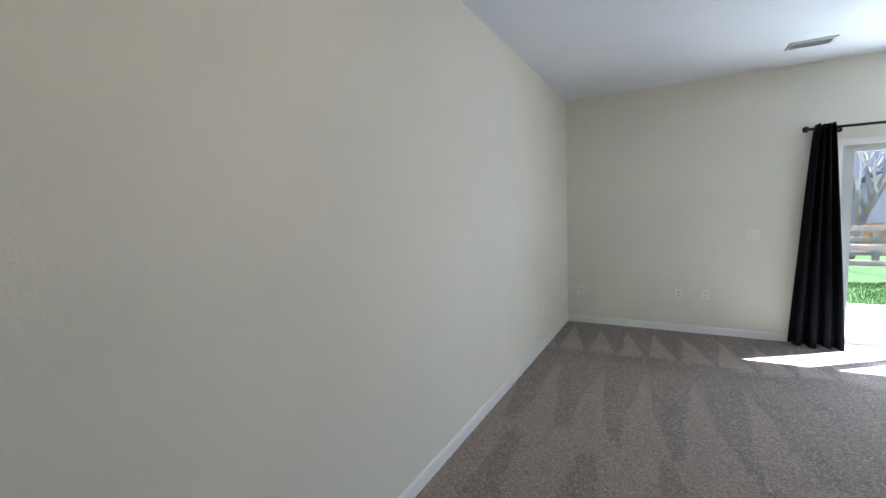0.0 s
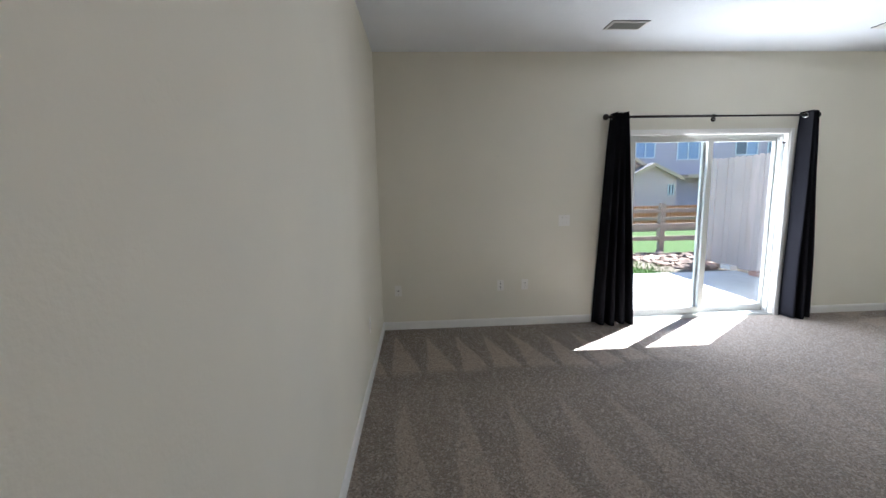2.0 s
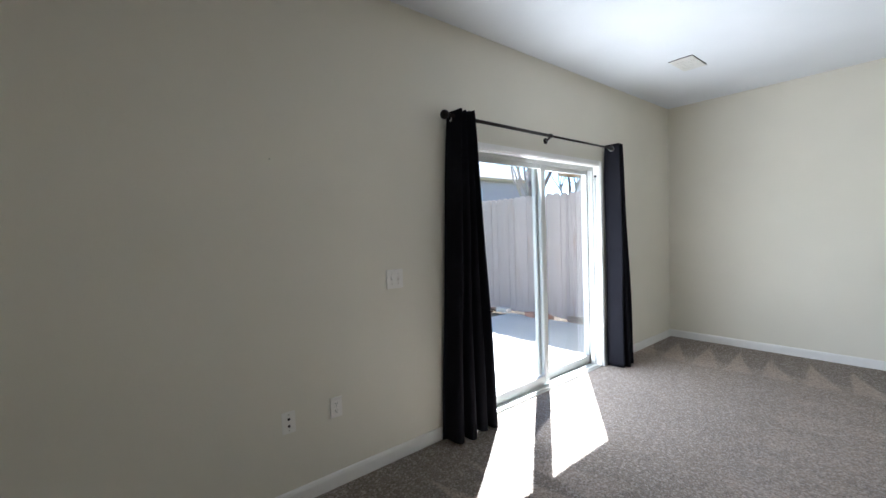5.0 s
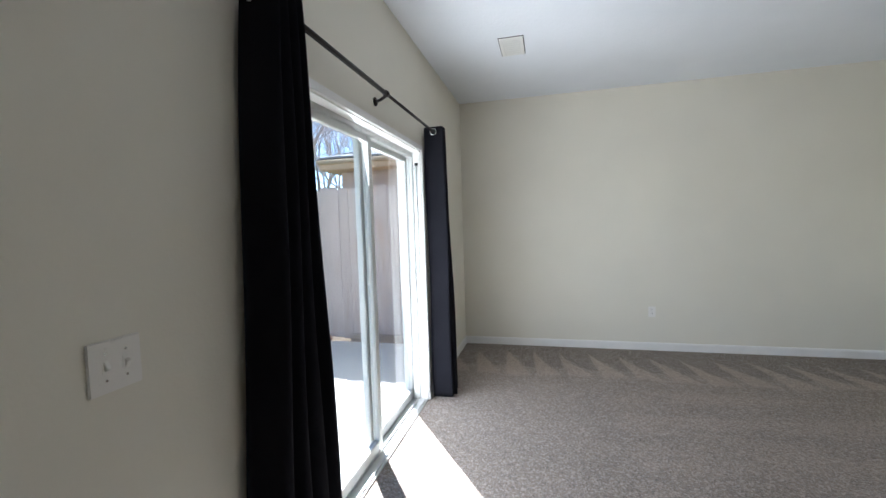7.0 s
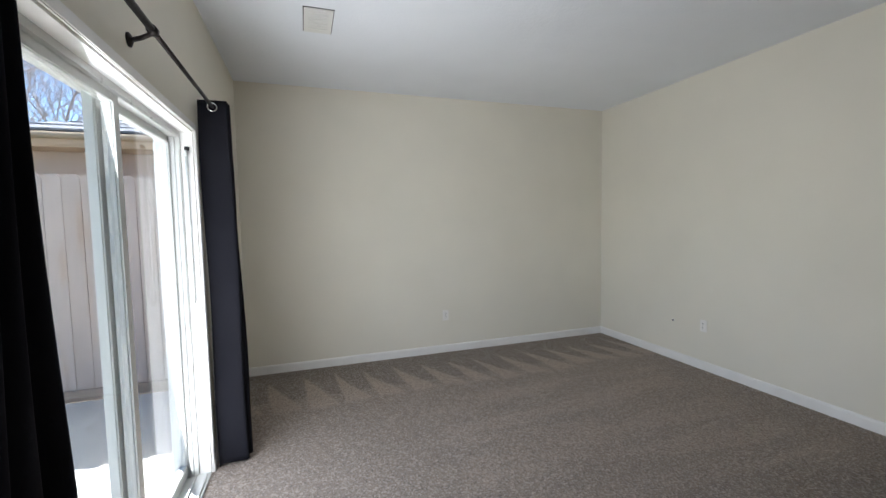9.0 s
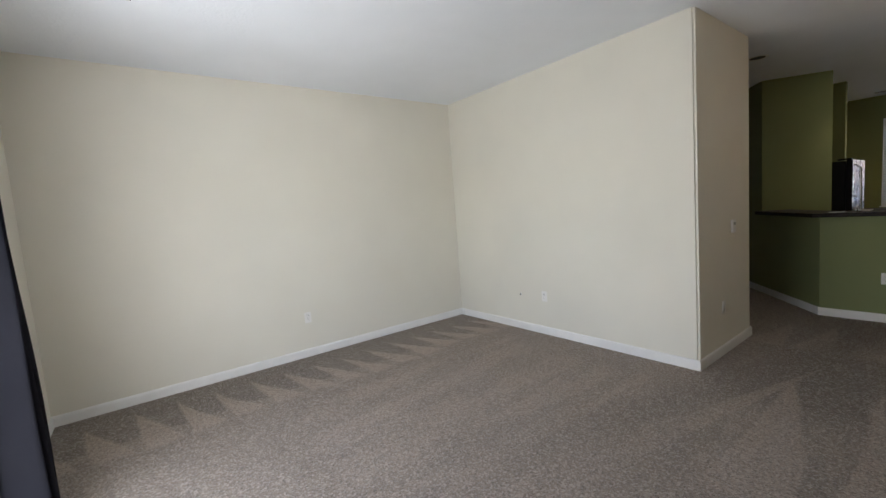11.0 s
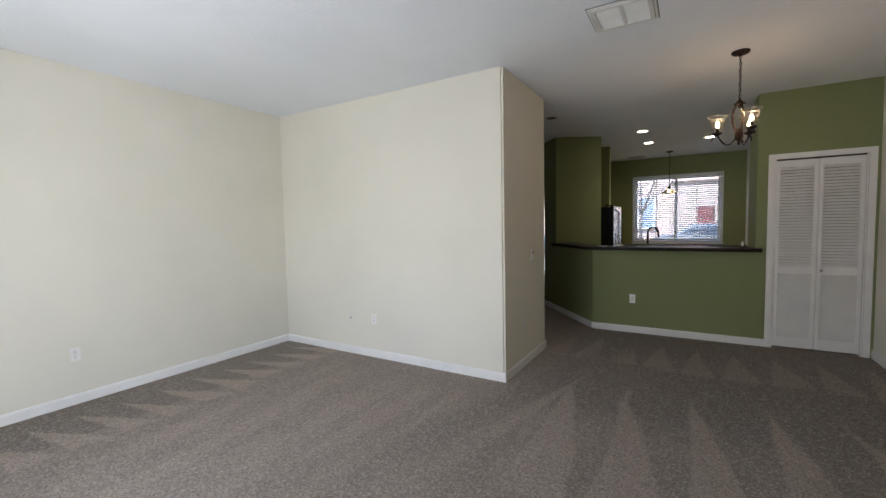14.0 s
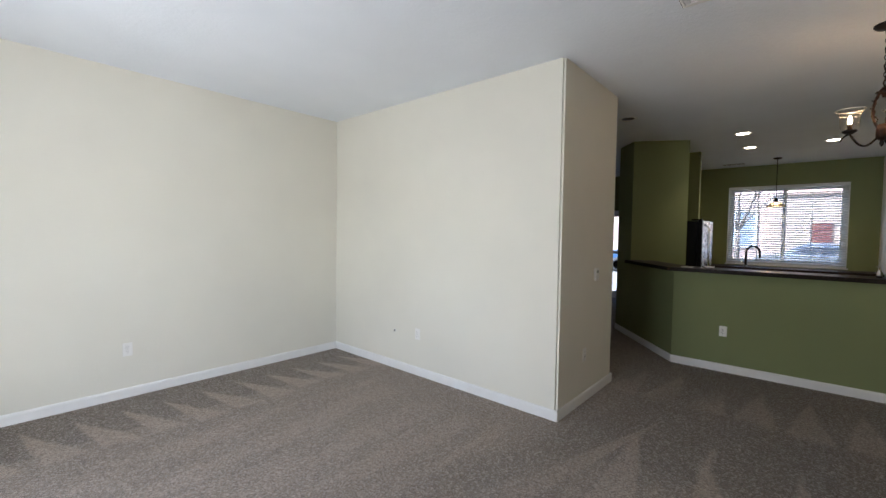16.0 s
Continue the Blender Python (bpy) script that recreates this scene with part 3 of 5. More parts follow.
jack(0.169, 0, 0.424, 0, "white single-hole cable plate near the room corner, above the baseboard", ((0, 0),))
jack(1.266, 0, 0.448, 0, "white media plate with two dark sockets beside the duplex outlet")
duplex(1.530, 0, 0.45, 0, "white duplex outlet between the media plate and the black curtain")
duplex(X1, -2.05, 0.42, -90, "white duplex outlet low on the end wall")
duplex(4.587, Y1, 0.425, 180, "white duplex outlet low on the alcove wall")
duplex(2.249, YH, 0.443, 180, "white duplex outlet on the green bar wall")
duplex(0, -1.15, 0.44, 90, "white duplex outlet low on the long wall")
duplex(XP, -4.70, 0.42, -90, "white duplex outlet low on the pier side")
pj = thing("coax_stub", "small dark cable stub poking out of the alcove wall", "cable stub", (4.93, Y1, 0.41), rz=180)
part("stub", tube([(0, -0.012, 0), (0, 0, 0)], 0.008, 10), DOTS, pj)
part("collar", tube([(0, -0.004, 0), (0, 0, 0)], 0.014, 12), PLATE, pj)
nl = thing("nail", "small dark nail in the cream wall beside the curtain", "nail", (1.237, 0, 1.805))
part("head", tube([(0, -0.006, 0), (0, 0, 0)], 0.0026, 8), DOTS, nl)
sw = thing("light_switch", "white double toggle light switch beside the black curtain", "light switch", (1.95, 0, 1.13))
part("cover_plate", boxes((-0.060, -0.007, -0.059, 0.060, 0, 0.059), bevel=0.0025), PLATE, sw)
for x, s in ((-0.023, -1), (0.023, 1)):
    t = boxes((x - 0.005, -0.016, -0.010, x + 0.005, -0.004, 0.010), bevel=0.0015)
    bmesh.ops.rotate(t, verts=t.verts, cent=(x, -0.004, 0), matrix=Matrix.Rotation(radians(28 * s), 3, "X"))
    part("toggle", t, PLATE, sw)
    part("toggle_surround", boxes((x - 0.008, -0.0082, -0.014, x + 0.008, -0.0065, 0.014)), PLATE, sw)
    for z in (0.03, -0.03):
        part("screw", tube([(x, -0.0085, z), (x, -0.006, z)], 0.003), STEEL, sw)
th = thing("thermostat", "small white thermostat plate on the pier side", "thermostat", (XP, -4.924, 1.115), rz=-90)
part("body", boxes((-0.042, -0.018, -0.058, 0.042, 0, 0.058), bevel=0.005), PLATE, th)
part("dial_window", boxes((-0.025, -0.0195, 0.012, 0.025, -0.0175, 0.036)), plain("lcd_grey", (0.35, 0.37, 0.33), 0.3), th)
part("button", boxes((-0.010, -0.021, -0.03, 0.010, -0.0175, -0.015)), VENT, th)


def register(name, x0, y0, x1, y1, label, along="x", slats=14, frame_w=0.022, tilt=38, deep=0.013):
    o = thing(name, label, "ceiling vent", ((x0 + x1) / 2, (y0 + y1) / 2, H))
    a, b = (x1 - x0) / 2, (y1 - y0) / 2
    f = frame_w
    # black sheet under the frame paints the shade in the gap round it
    part("gasket", boxes((-a - 0.005, -b - 0.005, -0.0035, a + 0.005, b + 0.005, 0)), DOTS, o, "dark sheet standing for the shade in the gap round the frame")
    # no hole is cut: a black sheet carries the duct's inner shade
    part("duct_shadow", boxes((-a + f * 0.6, -b + f * 0.6, -0.0060, a - f * 0.6, b - f * 0.6, -0.0045)), DOTS, o, "dark sheet standing in for the shade inside the duct")
    part("frame", boxes((-a, -b, -0.010, a, -b + f, 0), (-a, b - f, -0.010, a, b, 0), (-a, -b + f, -0.010, -a + f, b - f, 0), (a - f, -b + f, -0.010, a, b - f, 0), bevel=0.002), VENT, o)
    for i in range(slats):
        k = (i + 0.5) / slats
        if along == "x":
            s = boxes((-a + f, -0.0012, -deep, a - f, 0.0012, 0.0))
            bmesh.ops.rotate(s, verts=s.verts, cent=(0, 0, -0.006 if deep < 0.02 else -deep / 2), matrix=Matrix.Rotation(radians(tilt), 3, "X"))
            bmesh.ops.translate(s, verts=s.verts, vec=(0, -b + f + (2 * b - 2 * f) * k, -0.002))
        else:
            s = boxes((-0.0012, -b + f, -deep, 0.0012, b - f, 0.0))
            bmesh.ops.rotate(s, verts=s.verts, cent=(0, 0, -0.006 if deep < 0.02 else -deep / 2), matrix=Matrix.Rotation(radians(tilt), 3, "Y"))
            bmesh.ops.translate(s, verts=s.verts, vec=(-a + f + (2 * a - 2 * f) * k, 0, -0.002 if deep < 0.02 else deep / 2 - 0.009))
        part("slat", s, VENT, o)
    return o


register("ceiling_vent", 2.05, -0.765, 2.36, -0.585, "white louvred ceiling register with dark slots near the patio door", "y", 14, 0.02, -12)
register("ceiling_vent", 4.47, -0.81, 4.80, -0.628, "white louvred ceiling register with closed slats towards the end wall", "y", 7, 0.028, 86, 0.0385)
register("ceiling_vent", 2.48, -10.63, 2.80, -10.52, "narrow dark ceiling register in the kitchen", "y", 4, 0.008, -80)
ret = thing("return_grille", "white return air grille with two panes divided by a bar", "ceiling vent", (2.02, -3.79, H))
def rim(ax, ay, w, z0, z1):
    return ((-ax, -ay, z0, ax, -ay + w, z1), (-ax, ay - w, z0, ax, ay, z1), (-ax, -ay + w, z0, -ax + w, ay - w, z1), (ax - w, -ay + w, z0, ax, ay - w, z1))


# shade along the grille's edge, painted as a thin black plate
part("gasket", boxes((-0.205, -0.19, -0.003, 0.205, 0.19, 0)), DOTS, ret, "dark sheet standing for the shade in the gap round the frame")
part("flange", boxes(*rim(0.200, 0.185, 0.016, -0.009, 0), bevel=0.002), VENT, ret)
part("frame", boxes(*rim(0.180, 0.165, 0.026, -0.016, 0), (-0.013, -0.139, -0.014, 0.013, 0.139, 0), bevel=0.003), VENT, ret)
part("backing", boxes((-0.154, -0.139, -0.0045, 0.154, 0.139, -0.0035)), PLATE, ret)
for i in range(26):
    yy = -0.133 + i * 0.0107
    for s in (-1, 1):
        t = boxes((-0.0695 + s * 0.0835, yy - 0.0007, -0.0085, 0.0695 + s * 0.0835, yy + 0.0007, -0.004))
        part("slat", t, VENT, ret)
off = thing("downlight", "unlit round recessed downlight with a dark baffle in the hall ceiling", "downlight", (3.21, -6.22, H))
part("trim_ring", lathe([(0.070, 0), (0.077, -0.005), (0.095, -0.006), (0.100, 0)], closed=False), VENT, off, smooth=True)
part("baffle", lathe([(0.071, -0.001), (0.060, -0.002), (0.01, -0.002)]), DOTS, off, "dark unlit baffle")

# recessed cans
WARM = (1.0, 0.74, 0.46)
for x, y in ((2.27, -7.85), (2.27, -8.95), (1.353, -9.0)):
    o = thing("downlight", "lit round recessed downlight with a white trim ring", "downlight", (x, y, H), "recessed downlights in the kitchen ceiling")
    part("trim_ring", lathe([(0.068, 0), (0.075, -0.005), (0.095, -0.006), (0.100, 0)], closed=False), VENT, o, smooth=True)
    part("lens", lathe([(0.069, -0.001), (0.060, -0.003), (0.01, -0.004)]), CANLIT, o, "glowing warm lens")
    lamp("downlight_light", "SPOT", look((x, y, H - 0.02), (x, y, 0)), 2.2, WARM, spot_size=radians(110), spot_blend=0.7, shadow_soft_size=0.06)

# ---- closet ----
def bifold():
    d = tagged(new("door_2"), "white louvred bifold closet door, closed, with a small knob", "door", kind="structure")
    c = 0.058
    part("casing", boxes((CX0 - c, YH, 0, CX0, YH + 0.016, CZ + c), (CX1, YH, 0, CX1 + c, YH + 0.016, CZ + c), (CX0, YH, CZ, CX1, YH + 0.016, CZ + c), bevel=0.004), TRIM, d)
    part("head_track", boxes((CX0, YH - 0.06, CZ - 0.013, CX1, YH - 0.02, CZ)), DOTS, d, "dark head track")
    part("jamb", boxes((CX0, YH - 0.12, 0, CX0 + 0.012, YH - 0.001, CZ), (CX1 - 0.012, YH - 0.12, 0, CX1, YH - 0.001, CZ)), TRIM, d)
    xm = (CX0 + CX1) / 2
    slat_mesh = None
    for x0, x1 in ((CX0 + 0.014, xm - 0.002), (xm + 0.002, CX1 - 0.014)):
        leaf = new("leaf")
        leaf.parent = d
        y0, y1, z0, z1, s = YH - 0.045, YH - 0.018, 0.02, CZ - 0.016, 0.036
        part("stile", boxes((x0, y0, z0, x0 + s, y1, z1), bevel=0.003), TRIM, leaf)
        part("stile", boxes((x1 - s, y0, z0, x1, y1, z1), bevel=0.003), TRIM, leaf)
        for a, b in ((z0, z0 + 0.115), (0.84, 0.925), (z1 - 0.075, z1)):
            part("rail", boxes((x0 + s, y0, a, x1 - s, y1, b)), TRIM, leaf)
        for a, b, n in ((z0 + 0.115, 0.84, 23), (0.925, z1 - 0.075, 33)):
            for i in range(n):
                if slat_mesh is None:
                    bm = boxes((-(x1 - x0 - 2 * s) / 2, -0.016, -0.0025, (x1 - x0 - 2 * s) / 2, 0.016, 0.0025))
                    bmesh.ops.rotate(bm, verts=bm.verts, cent=(0, 0, 0), matrix=Matrix.Rotation(radians(-52), 3, "X"))
                    first = part("slat", bm, TRIM, leaf)
                    slat_mesh = first.data
                    ob = first
                else:
                    ob = new("slat", slat_mesh)
                    ob.parent = leaf
                ob.location = ((x0 + x1) / 2, (y0 + y1) / 2, a + (b - a) * (i + 0.5) / n)
    kn = lathe([(0.006, 0), (0.006, 0.012), (0.014, 0.018), (0.016, 0.025), (0.010, 0.032), (0.002, 0.034)], sides=18)
    bmesh.ops.rotate(kn, verts=kn.verts, matrix=Matrix.Rotation(radians(-90), 3, "X"))
    bmesh.ops.translate(kn, verts=kn.verts, vec=(xm - 0.035, YH - 0.018, 0.885))
    part("knob", kn, STEEL, d, "small brushed metal knob", smooth=True)


bifold()

# ---- breakfast bar top ----
bt = [(0.93, YH + 0.10), (2.745 + 0.045, YH + 0.10), (DA[0] + 0.065, DA[1] + 0.075), (DA[0] - 0.23, DA[1] - 0.20), (2.62, YH - 0.27), (0.93, YH - 0.27)]
top = prism(bt, 1.074, 1.116)
bmesh.ops.bevel(top, geom=list(top.edges), offset=0.006, segments=2, affect="EDGES")
bar_top = tagged(part("bar_top", top, GRANITE), "dark polished granite bar top on the green half wall", "countertop")

# ---- kitchen ----
counter = thing("base_cabinet", "wooden base cabinet with doors under the kitchen window", "cabinet", (1.9, -10.69, 0))
part("body", boxes((-1.2, -0.31, 0.10, 1.25, 0.27, 0.885)), CABINET, counter)
part("toe_kick", boxes((-1.2, -0.31, 0, 1.25, 0.20, 0.10)), DOTS, counter)
for i in range(4):
    x0 = -1.19 + i * 0.61
    part("cabinet_door", boxes((x0, 0.27, 0.13, x0 + 0.59, 0.29, 0.72), bevel=0.004), CABINET, counter)
    part("drawer_front", boxes((x0, 0.27, 0.74, x0 + 0.59, 0.29, 0.87), bevel=0.004), CABINET, counter)
ct = boxes((0.66, YB + 0.002, 0.886, 3.16, -10.37, 0.925), bevel=0.005)
tagged(part("kitchen_countertop", ct, GRANITE), "dark granite countertop below the kitchen window", "countertop")
fau = thing("faucet", "tall gooseneck kitchen faucet with pull-down spray head", "faucet", (2.40, -10.62, 0.925))
pts = [(0, 0, 0)] + [(0, 0, 0.05 * i) for i in range(1, 6)] + [(0.10 - 0.10 * math.cos(a), 0, 0.265 + 0.115 * math.sin(a)) for a in [math.pi * k / 14 for k in range(15)]]
pts = [(-p[0], p[1], p[2]) for p in pts]
part("spout", tube(pts, 0.019, 12), BRONZE, fau, smooth=True)
part("spray_head", tube([(-0.20, 0, 0.265), (-0.202, 0, 0.215), (-0.205, 0, 0.165)], [0.016, 0.022, 0.019], 14), BRONZE, fau, smooth=True)
part("base", lathe([(0.03, 0), (0.03, 0.012), (0.018, 0.03)]), STEEL, fau, smooth=True)
part("lever", tube([(0.012, 0, 0.06), (0.07, 0, 0.085), (0.10, 0, 0.11)], 0.006, 8), STEEL, fau, smooth=True)

fr = thing("refrigerator", "stainless refrigerator with black sides in the wall alcove", "refrigerator", (3.09, -8.37, 0))
part("cabinet", boxes((-0.33, -0.40, 0.02, 0.36, 0.40, 1.69), bevel=0.01), BLACK, fr, "black side panels")
for z0, z1 in ((0.05, 0.62), (0.635, 1.70)):
    dr = new("fridge_door")
    dr.parent = fr
    part("core", boxes((-0.392, -0.40, z0, -0.335, 0.40, z1), bevel=0.008), BLACK, dr)
    part("front", boxes((-0.405, -0.398, z0 + 0.002, -0.3935, 0.398, z1 - 0.002), bevel=0.004), STAINLESS, dr)
    hz0, hz1 = (z0 + 0.12, z1 - 0.06) if z1 > 1 else (z0 + 0.3, z1 - 0.05)
    part("handle", tube([(-0.41, 0.33, hz0), (-0.455, 0.33, hz0 + 0.05), (-0.465, 0.33, (hz0 + hz1) / 2), (-0.455, 0.33, hz1 - 0.05), (-0.41, 0.33, hz1)], 0.013, 10), STEEL, dr, smooth=True)
part("hinge_cap", boxes((-0.38, 0.30, 1.70, -0.25, 0.40, 1.72), bevel=0.004), BLACK, fr)

soap = thing("soap_dispenser", "small chrome soap dispenser on the bar top", "soap dispenser", (1.09, YH - 0.13, 1.116))
part("bottle", lathe([(0.020, 0), (0.022, 0.01), (0.022, 0.05), (0.010, 0.062), (0.010, 0.07)]), STEEL, soap, smooth=True)
part("spout", tube([(0, 0, 0.065), (0, 0, 0.095), (0.02, 0, 0.10)], 0.004, 8), STEEL, soap, smooth=True)
card = thing("paper_card", "small white card lying on the dark bar top", "paper", (2.62, YH - 0.04, 1.116))
part("sheet", boxes((-0.06, -0.035, 0, 0.06, 0.035, 0.006), bevel=0.001), PLATE, card)
sponge = thing("dish", "small pale dish on the dark bar top", "dish", (2.42, YH - 0.15, 1.116))
part("bowl", lathe([(0.025, 0), (0.05, 0.008), (0.055, 0.016), (0.045, 0.012), (0.01, 0.006)]), PLATE, sponge, smooth=True)


# ---- kitchen window and blind ----
def kitchen_window():
    w = tagged(new("window_1"), "white two-sash sliding kitchen window with grids", "window", kind="structure")
    f = 0.05
    y0, y1 = YB - T, YB - 0.06
    part("window_frame", boxes((WX0, y0, WZ0, WX0 + f, y1, WZ1), (WX1 - f, y0, WZ0, WX1, y1, WZ1), (WX0 + f, y0, WZ0, WX1 - f, y1, WZ0 + f), (WX0 + f, y0, WZ1 - f, WX1 - f, y1, WZ1)), VINYL, w)
    part("window_sill", boxes((WX0 - 0.02, YB - 0.06, WZ0 - 0.02, WX1 + 0.02, YB + 0.03, WZ0 + 0.002), bevel=0.004), TRIM, w)
    part("return", boxes((WX0, YB - 0.06, WZ0, WX0 + 0.01, YB + 0.004, WZ1), (WX1 - 0.01, YB - 0.06, WZ0, WX1, YB + 0.004, WZ1), (WX0, YB - 0.06, WZ1 - 0.01, WX1, YB + 0.004, WZ1)), TRIM, w)
    xm = (WX0 + WX1) / 2
    for a, b, yy in ((WX0 + f, xm + 0.03, y0 + 0.02), (xm - 0.03, WX1 - f, y0 + 0.06)):
        s = new("sash")
        s.parent = w
        z0, z1 = WZ0 + f, WZ1 - f
        part("stile", boxes((a, yy, z0, a + 0.04, yy + 0.03, z1)), VINYL, s)
        part("stile", boxes((b - 0.04, yy, z0, b, yy + 0.03, z1)), VINYL, s)
        part("rail", boxes((a + 0.04, yy, z0, b - 0.04, yy + 0.03, z0 + 0.04), (a + 0.04, yy, z1 - 0.04, b - 0.04, yy + 0.03, z1)), VINYL, s)
        bars = [((a + b) / 2 - 0.008, yy + 0.008, z0 + 0.04, (a + b) / 2 + 0.008, yy + 0.022, z1 - 0.04)]
        for k in (1, 2, 3):
            zz = z0 + (z1 - z0) * k / 4
            bars.append((a + 0.04, yy + 0.009, zz - 0.008, b - 0.04, yy + 0.021, zz + 0.008))
        part("muntin", boxes(*bars), VINYL, s)
        g = part("pane", boxes((a + 0.035, yy + 0.012, z0 + 0.035, b - 0.035, yy + 0.018, z1 - 0.035)), DIMGLASS, s)
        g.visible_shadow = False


kitchen_window()
bl = thing("window_blind", "white horizontal slat blind lowered over the kitchen window with open slats", "blind", ((WX0 + WX1) / 2, YB - 0.02, WZ0))
hw = (WX1 - WX0) / 2 - 0.015
part("headrail", boxes((-hw, -0.025, WZ1 - WZ0 - 0.05, hw, 0.02, WZ1 - WZ0 - 0.012), bevel=0.003), BLIND, bl)
part("bottom_rail", boxes((-hw, -0.022, 0.004, hw, 0.018, 0.022), bevel=0.003), BLIND, bl)
slat_me = None
for i in range(31):
    if slat_me is None:
        bm = boxes((-hw, -0.024, -0.0016, hw, 0.024, 0.0016))
        bmesh.ops.rotate(bm, verts=bm.verts, cent=(0, 0, 0), matrix=Matrix.Rotation(radians(-24), 3, "X"))
        s = part("slat", bm, BLIND, bl)
        slat_me = s.data
    else:
        s = new("slat", slat_me)
        s.parent = bl
    s.location = (0, 0, 0.052 + i * 0.0425)
for x in (-hw + 0.14, -0.25, 0.25, hw - 0.14):
    part("ladder_cord", tube([(x, 0.024, 0.02), (x, 0.024, WZ1 - WZ0 - 0.04)], 0.0015, 5), BLIND, bl)

# ---- front door at the end of the hall ----
fd = tagged(new("door_3"), "white glazed storm door at the end of the hall", "door", kind="structure")
part("door_frame", boxes((FD0, YB - T, 0, FD0 + 0.04, YB + 0.012, FDZ), (FD1 - 0.04, YB - T, 0, FD1, YB + 0.012, FDZ), (FD0 + 0.04, YB - T, FDZ - 0.04, FD1 - 0.04, YB + 0.012, FDZ)), TRIM, fd)
part("leaf", boxes((FD0 + 0.04, YB - 0.11, 0.01, FD0 + 0.14, YB - 0.07, FDZ - 0.04), (FD1 - 0.14, YB - 0.11, 0.01, FD1 - 0.04, YB - 0.07, FDZ - 0.04), (FD0 + 0.14, YB - 0.11, 0.01, FD1 - 0.14, YB - 0.07, 0.16), (FD0 + 0.14, YB - 0.11, 1.04, FD1 - 0.14, YB - 0.07, 1.10), (FD0 + 0.14, YB - 0.11, FDZ - 0.14, FD1 - 0.14, YB - 0.07, FDZ - 0.04), bevel=0.003), TRIM, fd)
g = part("pane", boxes((FD0 + 0.135, YB - 0.094, 0.155, FD1 - 0.135, YB - 0.088, FDZ - 0.135)), DIMGLASS, fd)
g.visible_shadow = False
part("door_handle", tube([(FD0 + 0.09, YB - 0.07, 1.0), (FD0 + 0.09, YB - 0.03, 1.0), (FD0 + 0.18, YB - 0.03, 1.0)], 0.009, 10), BRONZE, fd)

# ---- pendant ----
pen = thing("pendant_lamp", "dark-stemmed pendant lamp with a flared cream glass shade over the sink", "pendant lamp", (1.99, -10.21, H))
part("canopy", lathe([(0.06, 0), (0.06, -0.012), (0.045, -0.022), (0.012, -0.026)]), BRONZE, pen, smooth=True)
part("stem", tube([(0, 0, -0.02), (0, 0, -0.70)], 0.006, 10), BRONZE, pen, smooth=True)
part("socket", lathe([(0.012, -0.68), (0.024, -0.70), (0.026, -0.74), (0.03, -0.76)]), BRONZE, pen, smooth=True)
part("shade", lathe([(0.03, -0.745), (0.06, -0.765), (0.11, -0.80), (0.135, -0.83), (0.131, -0.832), (0.106, -0.804), (0.056, -0.770), (0.028, -0.75)], closed=False), SHADE, pen, "cream glass shade", smooth=True)
part("bulb", lathe([(0.01, -0.76), (0.022, -0.78), (0.026, -0.80), (0.018, -0.82), (0.003, -0.828)], sides=16), BULB, pen, smooth=True)
lamp("pendant_light", "POINT", pose(1.99, -10.21, H - 0.86), 0.2, WARM, shadow_soft_size=0.03)

# ---- chandelier ----
chx, chy = 1.283, -5.0
ch = thing("chandelier", "copper and bronze three-arm chandelier with clear glass cups, all bulbs lit", "chandelier", (chx, chy, H))
part("canopy", lathe([(0.065, 0), (0.066, -0.010), (0.055, -0.022), (0.02, -0.030), (0.008, -0.036)]), BRONZE, ch, smooth=True)
zz, k = -0.035, 0
while zz > -0.39:
    r = bmesh.new()
    ring = [(0.0085 * math.cos(a), 0, 0.016 * math.sin(a)) for a in [math.tau * q / 12 for q in range(13)]]
    tube(ring, 0.0026, 6, r, cap=False)
    bmesh.ops.rotate(r, verts=r.verts, matrix=Matrix.Rotation(radians(90 * (k % 2)), 3, "Z"))
    bmesh.ops.translate(r, verts=r.verts, vec=(0, 0, zz - 0.012))
    part("chain_link", r, BRONZE, ch, smooth=True)
    zz -= 0.0265
    k += 1
part("cord", tube([(0.006 * math.sin(q * 1.1), 0.006 * math.cos(q * 1.1), -0.03 - 0.36 * q / 20) for q in range(21)], 0.0035, 6), BRONZE, ch, "dark electric cord threaded through the chain", smooth=True)
part("hub", lathe([(0.006, -0.385), (0.02, -0.40), (0.028, -0.42), (0.014, -0.435), (0.008, -0.455)]), COPPER, ch, smooth=True)
part("hub_leaf", boxes((-0.042, -0.014, -0.428, 0.042, 0.014, -0.414), (-0.014, -0.042, -0.428, 0.014, 0.042, -0.414), bevel=0.005), BRONZE, ch)
part("column", lathe([(0.01, -0.62), (0.027, -0.625), (0.03, -0.66), (0.03, -0.70), (0.022, -0.715), (0.006, -0.73)]), COPPER, ch, smooth=True)
part("finial", lathe([(0.006, -0.725), (0.012, -0.735), (0.010, -0.75), (0.002, -0.765)]), BRONZE, ch, smooth=True)
